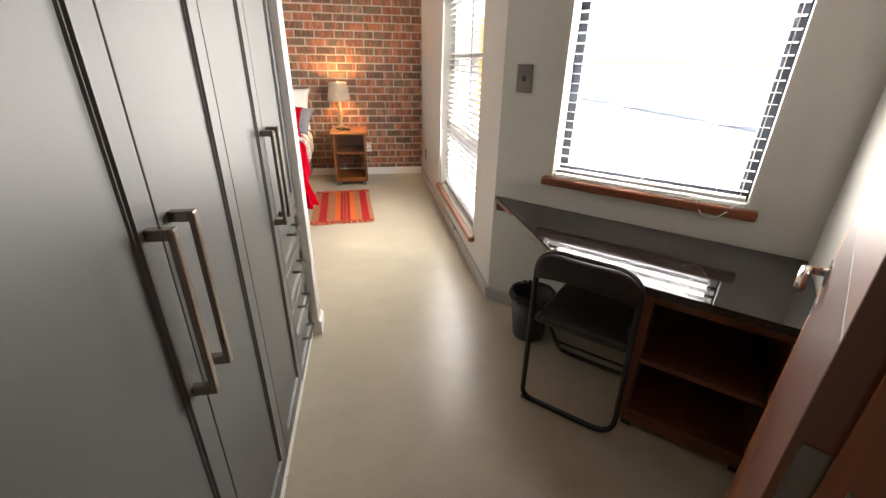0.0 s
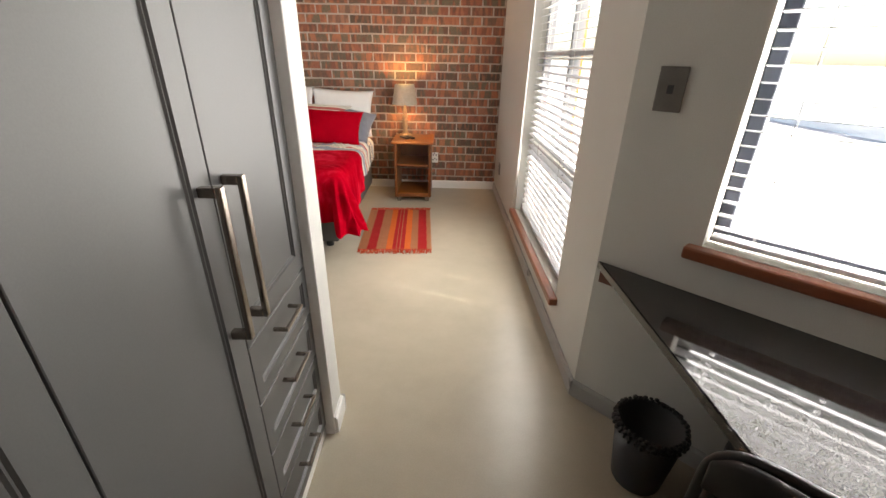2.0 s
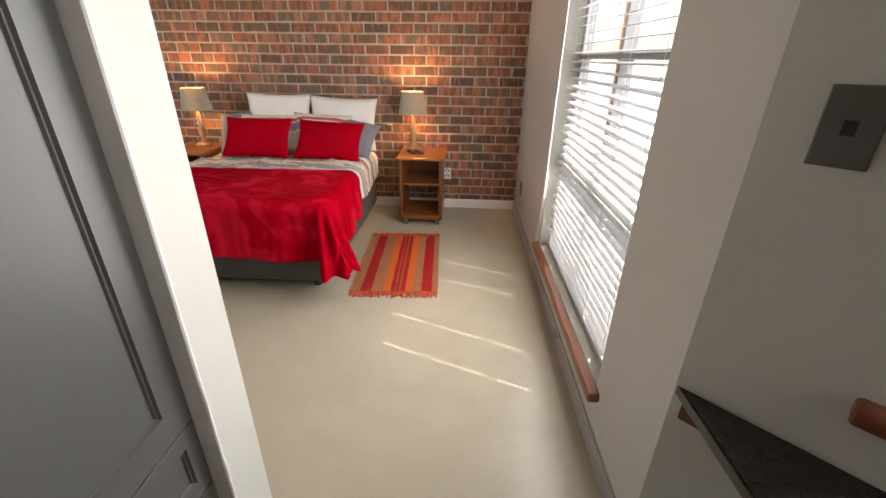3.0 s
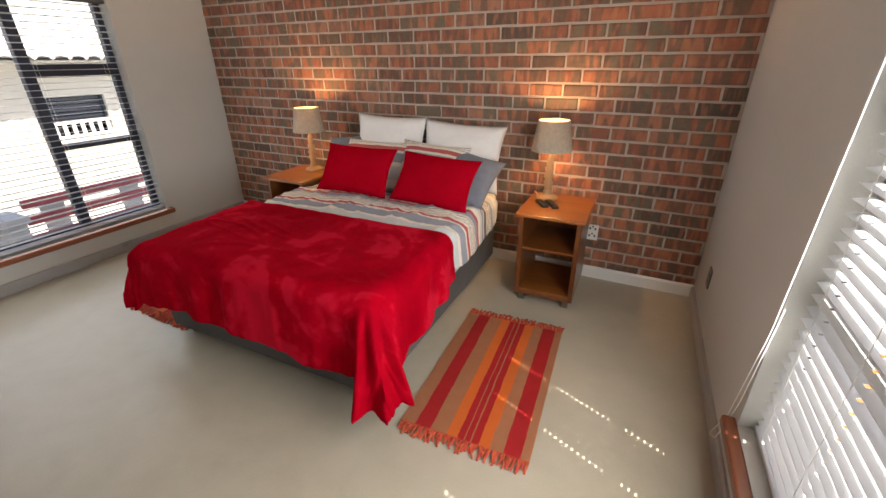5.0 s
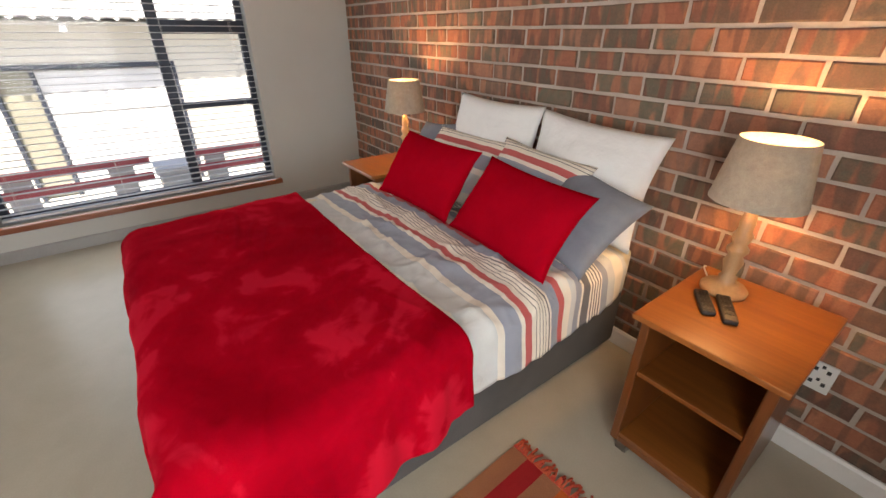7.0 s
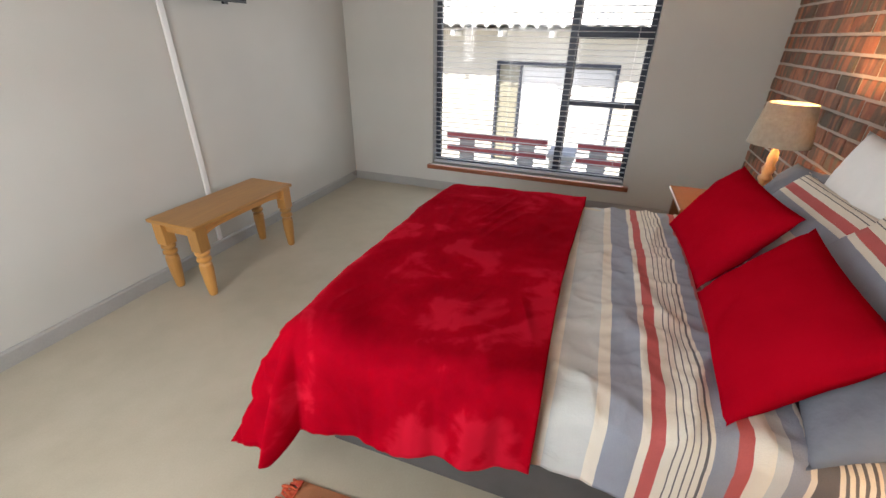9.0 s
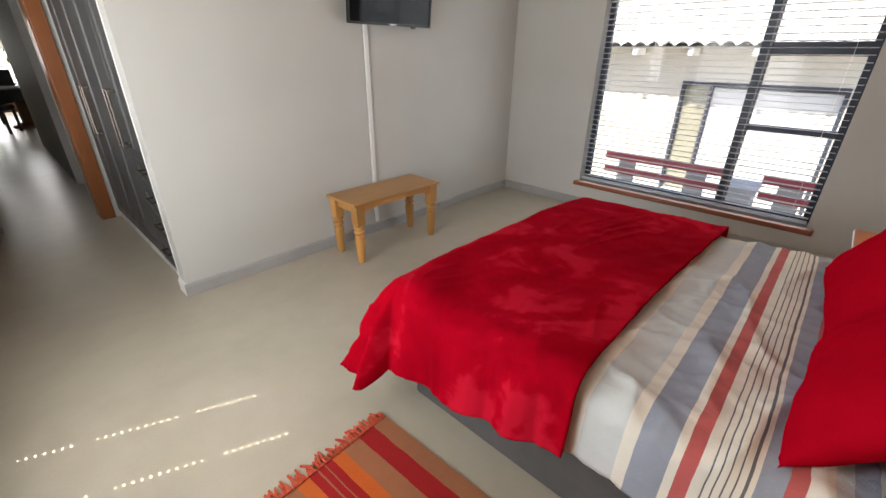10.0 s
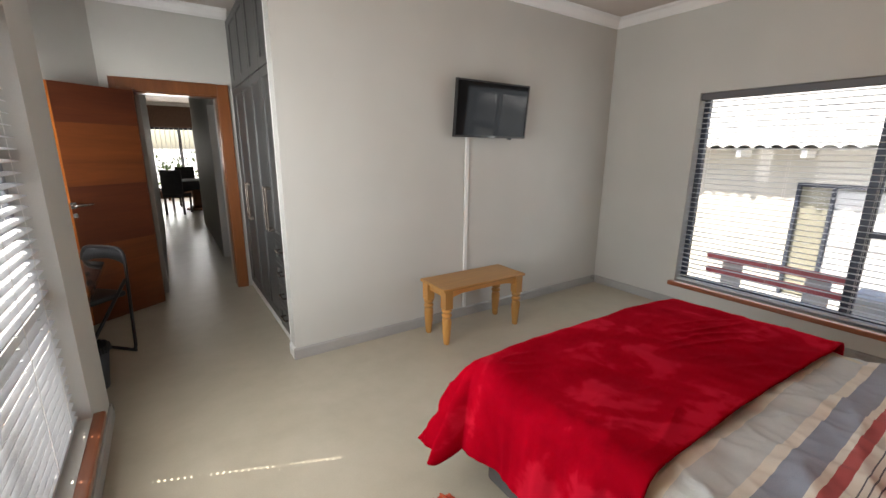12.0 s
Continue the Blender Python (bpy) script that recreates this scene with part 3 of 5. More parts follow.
def blind(frame_m, hole, tilt, pitch, cols, label, depth=0.045):
    u0, u1, v0, v1 = hole
    e = thing("venetian_blind", label, "blind", frame_m)
    mid, length = (u0 + u1) / 2, u1 - u0 - 0.02
    me = slat_mesh(length, [c - mid for c in cols], 0.0062)
    z = v0 + 0.06
    while z < v1 - 0.075:
        share("slat", me, e, pose(mid, depth, z, tilt + random.uniform(-0.7, 0.7), random.uniform(-0.06, 0.06), 0))
        z += pitch
    part("headrail", boxes((u0 + 0.005, u1 - 0.005, depth - 0.032, depth + 0.03, v1 - 0.06, v1 - 0.002), bevel=0.004), M_HEADRAIL, e, "dark grey headrail")
    part("bottom_rail", boxes((u0 + 0.01, u1 - 0.01, depth - 0.026, depth + 0.026, v0 + 0.018, v0 + 0.034), bevel=0.004), M_SLAT, e)
    for c in cols:
        for dy in (-0.0265, 0.0265):
            part("ladder_cord", boxes((c - 0.0009, c + 0.0009, depth + dy - 0.0008, depth + dy + 0.0008, v0 + 0.03, v1 - 0.05)), M_CORD, e)
    return e


def cord(frame_m, pts, label):
    c = part("blind_cord", tube(rounded(pts, 0.04), 0.0022, 6), M_CORD, None, smooth=True)
    c.matrix_basis = frame_m
    tagged(c, label, "cord")


window("window_1", FRAME_E, WIN_E, "tall charcoal aluminium window with painted-in glare and a timber sill", (WIN_E[0] + 0.7,), [(WIN_E[0] + 0.04, WIN_E[1] - 0.04, 0.90), (WIN_E[0] + 0.04, WIN_E[1] - 0.04, 1.47)], (0.90, 1.47), 0.014, 0.018, M_GLAREALU)
window("window_2", FRAME_D, WIN_D, "charcoal aluminium window over the desk with a timber sill")
MW = 5.03 - TVW + 0.22
window("window_3", FRAME_W, WIN_W, "wide charcoal aluminium window with an opening side light", (MW,), [(MW + 0.03, WIN_W[1] - 0.04, 0.92), (MW + 0.03, WIN_W[1] - 0.04, 1.47)], (1.47,))
blind(FRAME_E, WIN_E, 10, 0.0445, [NORTH - y for y in (4.768, 4.478, 3.902, 3.603)], "white wooden venetian blind lowered over the tall window", 0.072)
blind(FRAME_D, WIN_D, -4, 0.0445, [0.46, 0.77, 1.08], "white venetian blind lowered with its slats open")
blind(FRAME_W, WIN_W, -4, 0.0445, [WIN_W[0] + 0.12, WIN_W[0] + 0.72, WIN_W[0] + 1.25, WIN_W[1] - 0.12], "white venetian blind with open slats at the wide window")

# ---- outside ----
GROUND = -0.80
ground = part("ground", boxes((-2500, 2500, -2500, 2500, GROUND - 0.2, GROUND)), M_PAVE)
tagged(ground, "pale sunlit paving round the house", "paving", kind="structure")


def neighbour_house():
    e = thing("neighbour_house", "cream plastered house with a pale tiled roof", "house")
    x, top = -7.63, 2.6
    hole_y0, hole_y1, hole_top = 3.42, 5.55, 1.035
    m = pose(x, -6.0, GROUND, 0, 0, 90)
    w = part("wall", cells([0, hole_y0 + 6, hole_y1 + 6, 6.62 + 6, 7.6 + 6, 20], [0, 0.02, 1.2, hole_top - GROUND, top],
                           lambda u, v: not (hole_y0 + 6 < u < hole_y1 + 6 and 0.02 < v < hole_top - GROUND) and not (12.62 < u < 13.6 and 1.2 < v < hole_top - GROUND), 0.0, 0.22), M_PLASTER, e)
    w.matrix_basis = m
    part("recess_wall", boxes((x - 1.0, x - 0.9, 2.6, 6.6, GROUND, top + GROUND)), M_PLASTER, e)
    for y in (hole_y0, hole_y1 - 0.05):
        part("door_frame", boxes((x - 0.12, x + 0.01, y, y + 0.05, GROUND, hole_top), bevel=0.004), M_ALU, e)
    part("door_frame", boxes((x - 0.12, x + 0.01, hole_y0 + 0.05, hole_y1 - 0.05, hole_top - 0.06, hole_top), bevel=0.004), M_ALU, e)
    part("door_frame", boxes((x - 0.11, x - 0.01, hole_y0 + 0.42, hole_y0 + 0.47, GROUND, hole_top - 0.06), bevel=0.004), M_ALU, e)
    part("side_panel", boxes((x - 0.09, x - 0.06, hole_y0 + 0.05, hole_y0 + 0.42, GROUND + 0.05, hole_top - 0.06)), M_KHAKI, e, "khaki side panel")
    part("garage_door", boxes(*[(x - 0.09, x - 0.06, hole_y0 + 0.47, hole_y1 - 0.05, GROUND + 0.02 + k * 0.29, GROUND + 0.30 + k * 0.29) for k in range(6)], bevel=0.006, seg=1), M_GATE, e, "white panelled door in the shade of the eaves")
    win = part("window", boxes((x - 0.16, x - 0.14, 6.62, 7.6, 0.4, hole_top)), M_SCREEN, e, "shaded window with a dark slatted shutter")
    for y in (6.62, 7.56):
        part("frame", boxes((x - 0.13, x - 0.06, y, y + 0.04, 0.4, hole_top), bevel=0.004, seg=1), M_ALU, win)
    for k in range(6):
        part("louvre", boxes((x - 0.12, x - 0.09, 6.66, 7.56, 0.70 + k * 0.055, 0.745 + k * 0.055), bevel=0.004, seg=1), M_ALU, win)
    for z in (0.42, 0.63):
        part("rail", boxes((x - 0.07, x - 0.02, 6.62, 7.6, z, z + 0.04), bevel=0.004, seg=1), M_WHITE, win, "white balustrade rail")
    for k in range(8):
        part("baluster", boxes((x - 0.06, x - 0.03, 6.66 + k * 0.124, 6.71 + k * 0.124, 0.46, 0.63), bevel=0.004, seg=1), M_WHITE, win)
    for k in range(12):
        part("rafter", boxes((x, x + 0.42, -5 + k * 0.85, -4.93 + k * 0.85, 1.42, 1.53), bevel=0.004, seg=1), M_WHITE, e)
    part("soffit", boxes((x, x + 0.40, -6, 14, 1.53, 1.55)), M_PLASTER, e)
    # rows of rolled roof tiles that climb away from the eaves
    bm = bmesh.new()
    rise, n_row, step, cols_n = math.tan(radians(24)), 14, 0.33, 70
    for r in range(n_row):
        a, b = x + 0.47 - r * step, x + 0.47 - (r + 1) * step - 0.03
        za, zb = 1.575 + r * step * rise, 1.565 + (r + 1) * step * rise
        prev = None
        for i in range(cols_n * 4 + 1):
            y = -3.0 + i * 0.2 / 4 * 1.05
            h = 0.055 * abs(math.sin(math.pi * i / 4))
            cur = [bm.verts.new((a, y, za + h)), bm.verts.new((b, y, zb + h)), bm.verts.new((a, y, za + h - 0.02))]
            if prev:
                bm.faces.new((prev[0], cur[0], cur[1], prev[1]))
                bm.faces.new((prev[2], cur[2], cur[0], prev[0]))
            prev = cur
    roof = part("roof", bm, M_TILE, e, "pale sunlit roof tiles with a scalloped eaves edge")
    return e


neighbour_house()


def garden_bench(y0, y1, label):
    e = thing("garden_bench", label, "bench", pose(-4.95, (y0 + y1) / 2, GROUND), "benches on the patio")
    h = (y1 - y0) / 2
    for z, x in ((0.98, 0.0), (0.80, -0.02), (0.60, -0.04)):
        part("back_slat", boxes((x - 0.02, x + 0.02, -h, h, z, z + 0.085), bevel=0.006, seg=1), M_REDWOOD, e)
    for k in range(3):
        part("seat_slat", boxes((-0.46 + k * 0.14, -0.35 + k * 0.14, -h, h, 0.44, 0.475), bevel=0.006, seg=1), M_REDWOOD, e)
    for y in (-h * 0.6, h * 0.6):
        part("support", boxes((-0.46, -0.06, y - 0.11, y + 0.11, 0.0, 0.44), (-0.075, -0.045, y - 0.11, y + 0.11, 0.42, 1.03), bevel=0.01, seg=1), M_CONCRETE, e, "pale concrete bench support")
    return e


garden_bench(3.42, 4.78, "red slatted garden bench with concrete supports")
garden_bench(5.15, 6.45, "red slatted garden bench beside the planter")
pl = thing("concrete_planter", "pale square concrete planter between the benches", "planter", pose(-5.05, 4.97, GROUND))
part("planter_body", boxes((-0.2, 0.2, -0.14, 0.14, 0, 0.86), bevel=0.02), M_CONCRETE, pl)
part("planter_rim", boxes((-0.23, 0.23, -0.17, 0.17, 0.86, 0.93), bevel=0.015), M_CONCRETE, pl)

# beyond the desk window and the tall window
bw = part("boundary_wall", boxes((15.0, 15.3, -16, 34, GROUND, GROUND + 1.25)), M_WHITE)
tagged(bw, "low pale rendered boundary wall across the road", "wall", kind="structure")
for i, (x, y, w, d, h) in enumerate(((34, 8, 12, 9, 2.9), (40, -8, 14, 9, 3.1), (36, 24, 11, 9, 2.8))):
    hs = thing("distant_house", "low distant house with a dark roof", "house", pose(x, y, GROUND), "houses across the road")
    part("wall", boxes((0, d, -w / 2, w / 2, 0, h)), M_PLASTER, hs)
    part("roof", boxes((-0.4, d + 0.4, -w / 2 - 0.4, w / 2 + 0.4, h, h + 0.3), (0.8, d - 0.8, -w / 2 + 1, w / 2 - 1, h + 0.3, h + 0.9), bevel=0.05, seg=1), M_ALU, hs)
    for k in (-0.3, 0.1, 0.35):
        part("window", boxes((-0.05, 0.0, k * w - 0.8, k * w + 0.8, 0.9, 2.2)), M_SCREEN, hs)
col = thing("ochre_pillar", "ochre painted pillar outside the tall window", "pillar", pose(1.56, 5.24, GROUND))
part("shaft", boxes((-0.03, 0.03, -0.026, 0.026, 0, 2.62), bevel=0.012), M_YELLOW, col)
part("plinth", boxes((-0.12, 0.12, -0.12, 0.12, 0, 0.25), bevel=0.015), M_CONCRETE, col)


# ---- wardrobe ----
FRONT = 0.0


def shaker_panel(y0, y1, z0, z1, stile=0.07, t=0.02):
    """A framed door front in the plane x = FRONT: flat stiles, a bead and a recessed panel."""
    bm = bmesh.new()
    g = 0.002
    y0, y1, z0, z1 = y0 + g, y1 - g, z0 + g, z1 - g
    loops = []
    for inset, x in ((0, -t), (0, -0.0015), (0.0015, 0.0), (stile - 0.006, 0.0), (stile - 0.003, -0.005), (stile, -0.005), (stile + 0.003, -0.009)):
        loops.append([bm.verts.new((x, y, z)) for y, z in ((y0 + inset, z0 + inset), (y1 - inset, z0 + inset), (y1 - inset, z1 - inset), (y0 + inset, z1 - inset))])
    for a, b in zip(loops, loops[1:]):
        for i in range(4):
            j = (i + 1) % 4
            bm.faces.new((a[i], a[j], b[j], b[i]))
    bm.faces.new(loops[0][::-1])
    bm.faces.new(loops[-1])
    return bm


def bar_handle(parent, y, z0, z1, label="brushed nickel bar handle", w=0.018, out=0.045):
    bm = bmesh.new()
    box(bm, out - 0.012, out, y - w / 2, y + w / 2, z0, z1, 0.0025)
    box(bm, 0.0, out - 0.010, y - w / 2, y + w / 2, z0, z0 + 0.02, 0.002)
    box(bm, 0.0, out - 0.010, y - w / 2, y + w / 2, z1 - 0.02, z1, 0.002)
    part("handle", bm, M_STEEL, parent, label)


def wardrobe():
    ys = [0.925, 1.053, 1.477, 1.901, 2.325, 2.765]
    e = thing("wardrobe", "tall grey lacquered built-in wardrobe with shaker doors", "wardrobe")
    part("body", boxes((-0.60, -0.024, 0.905, 2.77, 0.07, 2.695), bevel=0.002, seg=1), M_CLOSET, e)
    part("plinth", boxes((-0.55, -0.03, 0.905, 2.77, 0.0, 0.07)), M_CLOSET, e)
    part("plinth_strip", boxes((-0.03, -0.006, 0.925, 2.77, 0.0, 0.055), bevel=0.003, seg=1), M_SKIRT_W, e, "pale plinth strip along the floor")
    part("filler_strip", boxes((-0.022, -0.002, ys[0], ys[1] - 0.002, 0.075, 2.69)), M_CLOSET, e)
    for i, (a, b) in enumerate(zip(ys, ys[1:])):
        if i == 0:
            continue
        low = 0.79 if i == 4 else 0.075
        d = part("door", shaker_panel(a, b, low, 2.06), M_CLOSET, e)
        part("upper_door", shaker_panel(a, b, 2.064, 2.69), M_CLOSET, e)
        if i in (1, 3):
            bar_handle(d, b - 0.045, 0.835 if i == 1 else 0.86, 1.18 if i == 1 else 1.205)
        elif i in (2, 4):
            bar_handle(d, a + 0.045, 0.835 if i == 2 else 0.86, 1.18 if i == 2 else 1.205)
    for k in range(4):
        z0 = 0.06 + k * 0.183
        d = part("drawer", shaker_panel(2.325, 2.765, z0, z0 + 0.181, 0.045), M_CLOSET, e)
        bm = bmesh.new()
        zc = z0 + 0.125
        box(bm, 0.026, 0.036, 2.48, 2.61, zc - 0.005, zc + 0.005, 0.002)
        box(bm, -0.008, 0.028, 2.48, 2.49, zc - 0.005, zc + 0.005, 0.0015)
        box(bm, -0.008, 0.028, 2.60, 2.61, zc - 0.005, zc + 0.005, 0.0015)
        part("handle", bm, M_STEEL, d, "small brushed nickel drawer handle")
    return e


wardrobe()
edge = part("trim", boxes((-0.02, END + 0.004, 2.766, 2.776, 0.0, CEIL - 0.09), bevel=0.003, seg=1), M_SKIRT_W)
tagged(edge, "narrow white edge strip beside the wardrobe", "trim", kind="structure")


# ---- bedroom door ----
HINGE_Y = 0.986


def bedroom_door():
    top, x0, x1, yb = 2.02, 0.13, 0.86, DOORW - 0.2
    fr = thing("door_1", "varnished timber door frame round an open doorway", "door frame", kind="structure")
    part("jamb", boxes((0.106, 0.14, yb, DOORW + 0.001, 0, top), bevel=0.003, seg=1), M_FRAMEWOOD, fr)
    part("jamb", boxes((0.815, 0.93, yb, HINGE_Y - 0.021, 0, top), bevel=0.003, seg=1), M_FRAMESHADE, fr)
    part("head", boxes((0.14, 0.815, yb, DOORW + 0.001, top - 0.032, top), bevel=0.003, seg=1), M_FRAMEWOOD, fr)
    part("architrave", boxes((0.03, 0.132, DOORW + 0.001, DOORW + 0.022, 0, top + 0.09), bevel=0.005), M_FRAMEWOOD, fr)
    part("architrave", boxes((0.905, 0.985, DOORW, DOORW + 0.020, 0, top + 0.09), bevel=0.005), M_FRAMESHADE, fr)
    part("architrave", boxes((0.132, 0.935, DOORW + 0.001, DOORW + 0.022, top - 0.02, top + 0.09), bevel=0.005), M_FRAMEWOOD, fr)
    for zz in (0.22, 0.95, 1.72):
        part("hinge_plate", boxes((0.8125, 0.816, HINGE_Y - 0.085, HINGE_Y - 0.045, zz, zz + 0.1), bevel=0.001, seg=1), M_GREYPLATE, fr, "steel hinge plate")
    leaf = thing("door_leaf", "varnished orange-brown timber door standing wide open", "door", pose(0.825, HINGE_Y, 0.006, 0, 0, 35.8))
    part("core", boxes((0.0, 0.668, -0.0206, 0.0206, 0.002, 1.98)), M_FRAMESHADE, leaf)
    z = 0.0
    for h, mt_board in ((0.50, M_DOORWOOD_H), (0.18, M_DOORWOOD_H), (0.50, M_DOORBOARD), (0.50, M_DOORWOOD_H), (0.302, M_DOORBOARD)):
        part("board", boxes((0.003, 0.6298, -0.0212, 0.0212, z + 0.0003, z + h), bevel=0.0004, seg=1), mt_board, leaf)
        z += h
    part("stile", boxes((0.63, 0.67, -0.0212, 0.0212, 0.0003, z), bevel=0.0004, seg=1), M_DOORSTILE, leaf, "orange vertical edge stile")
    for s in (-1, 1):
        part("lever_handle", tube(rounded([(0.615, s * 0.02, 1.03), (0.615, s * 0.06, 1.03), (0.495, s * 0.06, 1.03)], 0.018), 0.0095, 10), M_STEELKNOB, leaf, "satin steel lever handle", True)
        part("rose", boxes((0.592, 0.638, s * 0.0215 - 0.004, s * 0.0215 + 0.004, 1.005, 1.055), bevel=0.003), M_STEELKNOB, leaf)
        part("keyhole_plate", boxes((0.597, 0.633, s * 0.0215 - 0.003, s * 0.0215 + 0.003, 0.93, 0.965), bevel=0.003), M_STEELKNOB, leaf)
    for zz in (0.22, 0.95, 1.72):
        k = part("hinge_knuckle", lathe([(0.006, zz), (0.006, zz + 0.1)], 10), M_STEELKNOB, leaf)
        part("hinge_leaf", boxes((-0.0025, 0.0015, -0.017, 0.012, zz, zz + 0.1), bevel=0.0008, seg=1), M_GREYPLATE, leaf)
        k.location = (-0.008, -0.022, 0)


M_DOORSTILE = wood("door_stile", (0.36, 0.095, 0.012), (0.50, 0.155, 0.022), 2, 5.0, (0.46, 0.56), 0.0)
# Darker copy of the frame timber: hinge-side shade put into the colour.
M_FRAMESHADE = wood("frame_timber_shaded", (0.12, 0.035, 0.012), (0.22, 0.07, 0.022), 2, 7.0)
M_DOORWOOD_H = wood("door_board", (0.14, 0.032, 0.006), (0.27, 0.074, 0.014), 0, 4.0, (0.46, 0.56), 0.0)
M_DOORBOARD = wood("door_board_dark", (0.075, 0.015, 0.004), (0.15, 0.034, 0.007), 0, 4.0, (0.46, 0.56), 0.0)
bedroom_door()


# ---- desk bay ----
def desk_bay():
    c = math.sqrt(0.5)

    def bay(u, d):
        """A place along the window wall (u from the corner) and out from it (d)."""
        return (BAY_N[0] + c * u - c * d, BAY_N[1] - c * u - c * d)

    top = thing("desk", "dark polished granite desktop built into the bay", "desk")
    outline = [bay(0.005, 0.004), bay(1.466, 0.004), bay(1.466, 0.645), bay(0.66, 0.645)]
    bm = bmesh.new()
    lo = [bm.verts.new((x, y, 0.678)) for x, y in outline]
    hi = [bm.verts.new((x, y, 0.708)) for x, y in outline]
    for i in range(4):
        j = (i + 1) % 4
        bm.faces.new((lo[i], lo[j], hi[j], hi[i]))
    bm.faces.new(lo[::-1])
    bm.faces.new(hi)
    bmesh.ops.bevel(bm, geom=[e for e in bm.edges if all(v.co.z > 0.7 for v in e.verts)], offset=0.004, segments=2, affect="EDGES")
    part("desktop", bm, M_GRANITE, top)
    bt = part("support_batten", boxes((0.03, 0.62, -0.03, -0.004, 0.63, 0.677), bevel=0.002, seg=1), M_DESKCAB, top, "red-brown support batten")
    bt.matrix_basis = FRAME_D
    cab = thing("desk_cabinet", "open dark red-brown timber cabinet under the desk", "cabinet", pose(*bay(1.455, 0.60), 0, 0, 0, 135))
    w, dp, h = 0.50, 0.50, 0.676
    cab.matrix_basis = Matrix.Translation((*bay(1.46, 0.58), 0)) @ pose(0, 0, 0, 0, 0, 135)
    part("side_panel", boxes((0.0, 0.04, -dp, 0, 0.03, h), bevel=0.003, seg=1), M_DESKCAB, cab)
    part("side_panel", boxes((w - 0.04, w, -dp, 0, 0.03, h), bevel=0.003, seg=1), M_DESKCAB, cab)
    part("back_panel", boxes((0.04, w - 0.04, -dp, -dp + 0.012, 0.03, h)), M_DESKCAB, cab)
    for z in (0.07, 0.335):
        part("shelf", boxes((0.04, w - 0.04, -dp + 0.012, -0.008, z, z + 0.022), bevel=0.002, seg=1), M_DESKCAB, cab)
    part("top_rail", boxes((0.04, w - 0.04, -0.03, 0, h - 0.06, h), bevel=0.003, seg=1), M_DESKCAB, cab)
    part("foot_rail", boxes((0.04, w - 0.04, -0.03, 0, 0.03, 0.069), bevel=0.003, seg=1), M_DESKCAB, cab)
    for x in (0.03, w - 0.07):
        part("foot", boxes((x, x + 0.04, -0.05, -0.01, 0, 0.03)), M_BLACK, cab)
        part("foot", boxes((x, x + 0.04, -dp + 0.01, -dp + 0.05, 0, 0.03)), M_BLACK, cab)

    ch = thing("folding_chair", "black folding chair with a padded vinyl seat", "chair", Matrix.Translation((1.252, 2.086, 0)) @ pose(0, 0, 0, 0, 0, 135 + 180))
    # local -y faces away from the desk; the backrest stands at -y
    hw = 0.205
    front = rounded([(-hw, -0.14, 0.013), (hw, -0.14, 0.013), (hw - 0.016, -0.19, 0.79), (-hw + 0.016, -0.19, 0.79), (-hw, -0.14, 0.013), (hw - 0.3, -0.14, 0.013)], 0.10, 8)[:-1]
    back_bar = rounded([(-hw + 0.022, -0.17, 0.56), (-hw + 0.03, 0.28, 0.013), (hw - 0.03, 0.28, 0.013), (hw - 0.022, -0.17, 0.56)], 0.07)
    part("leg_frame", tube(front, 0.0115, 10), M_BLACK, ch, smooth=True)
    part("back_frame", tube(back_bar, 0.0115, 10), M_BLACK, ch, smooth=True)
    part("cross_bar", tube([(-hw + 0.02, 0.23, 0.10), (hw - 0.02, 0.23, 0.10)], 0.007, 8), M_BLACK, ch)
    seat = boxes((-0.185, 0.185, -0.16, 0.22, 0.44, 0.475), bevel=0.016, seg=3)
    for v in seat.verts:
        if v.co.z > 0.46:
            v.co.z += 0.012 * max(0, 1 - (v.co.x / 0.2) ** 2)
        if v.co.y > 0.1:
            v.co.x *= 0.96
    part("seat", seat, M_VINYL, ch, "padded black vinyl seat", True)
    bm = bmesh.new()
    nseg = 14
    rows = []
    for i in range(nseg + 1):
        t = i / nseg * 2 - 1
        x = t * (hw - 0.018)
        dip = 0.035 * (1 - t * t)
        yb = -0.185 - 0.03 * (1 - t * t)
        rows.append([bm.verts.new((x, yb + dy + 0.0, z)) for dy, z in ((0.012, 0.665 + dip * 0.9), (-0.014, 0.665 + dip * 0.9), (-0.018, 0.79 - 0.05 * abs(t) ** 5), (0.0, 0.797 - 0.05 * abs(t) ** 5))])
    for a, b in zip(rows, rows[1:]):
        for k in range(4):
            bm.faces.new((a[k], a[(k + 1) % 4], b[(k + 1) % 4], b[k]))
    bm.faces.new(rows[0])
    bm.faces.new(rows[-1][::-1])
    bmesh.ops.bevel(bm, geom=bm.edges[:], offset=0.004, segments=1, affect="EDGES")
    part("backrest", bm, M_VINYL, ch, "curved black backrest", True)

    bn = thing("waste_bin", "charcoal plastic waste bin with a lacy liner rim", "bin", pose(1.215, 2.60, 0))
    part("bin_body", lathe([(0.085, 0.0), (0.088, 0.006), (0.118, 0.27), (0.114, 0.27), (0.084, 0.012), (0.0001, 0.012)], 36, False), M_PLASTIC, bn, smooth=True)
    bm = bmesh.new()
    for i in range(36):
        a = 2 * math.pi * i / 36
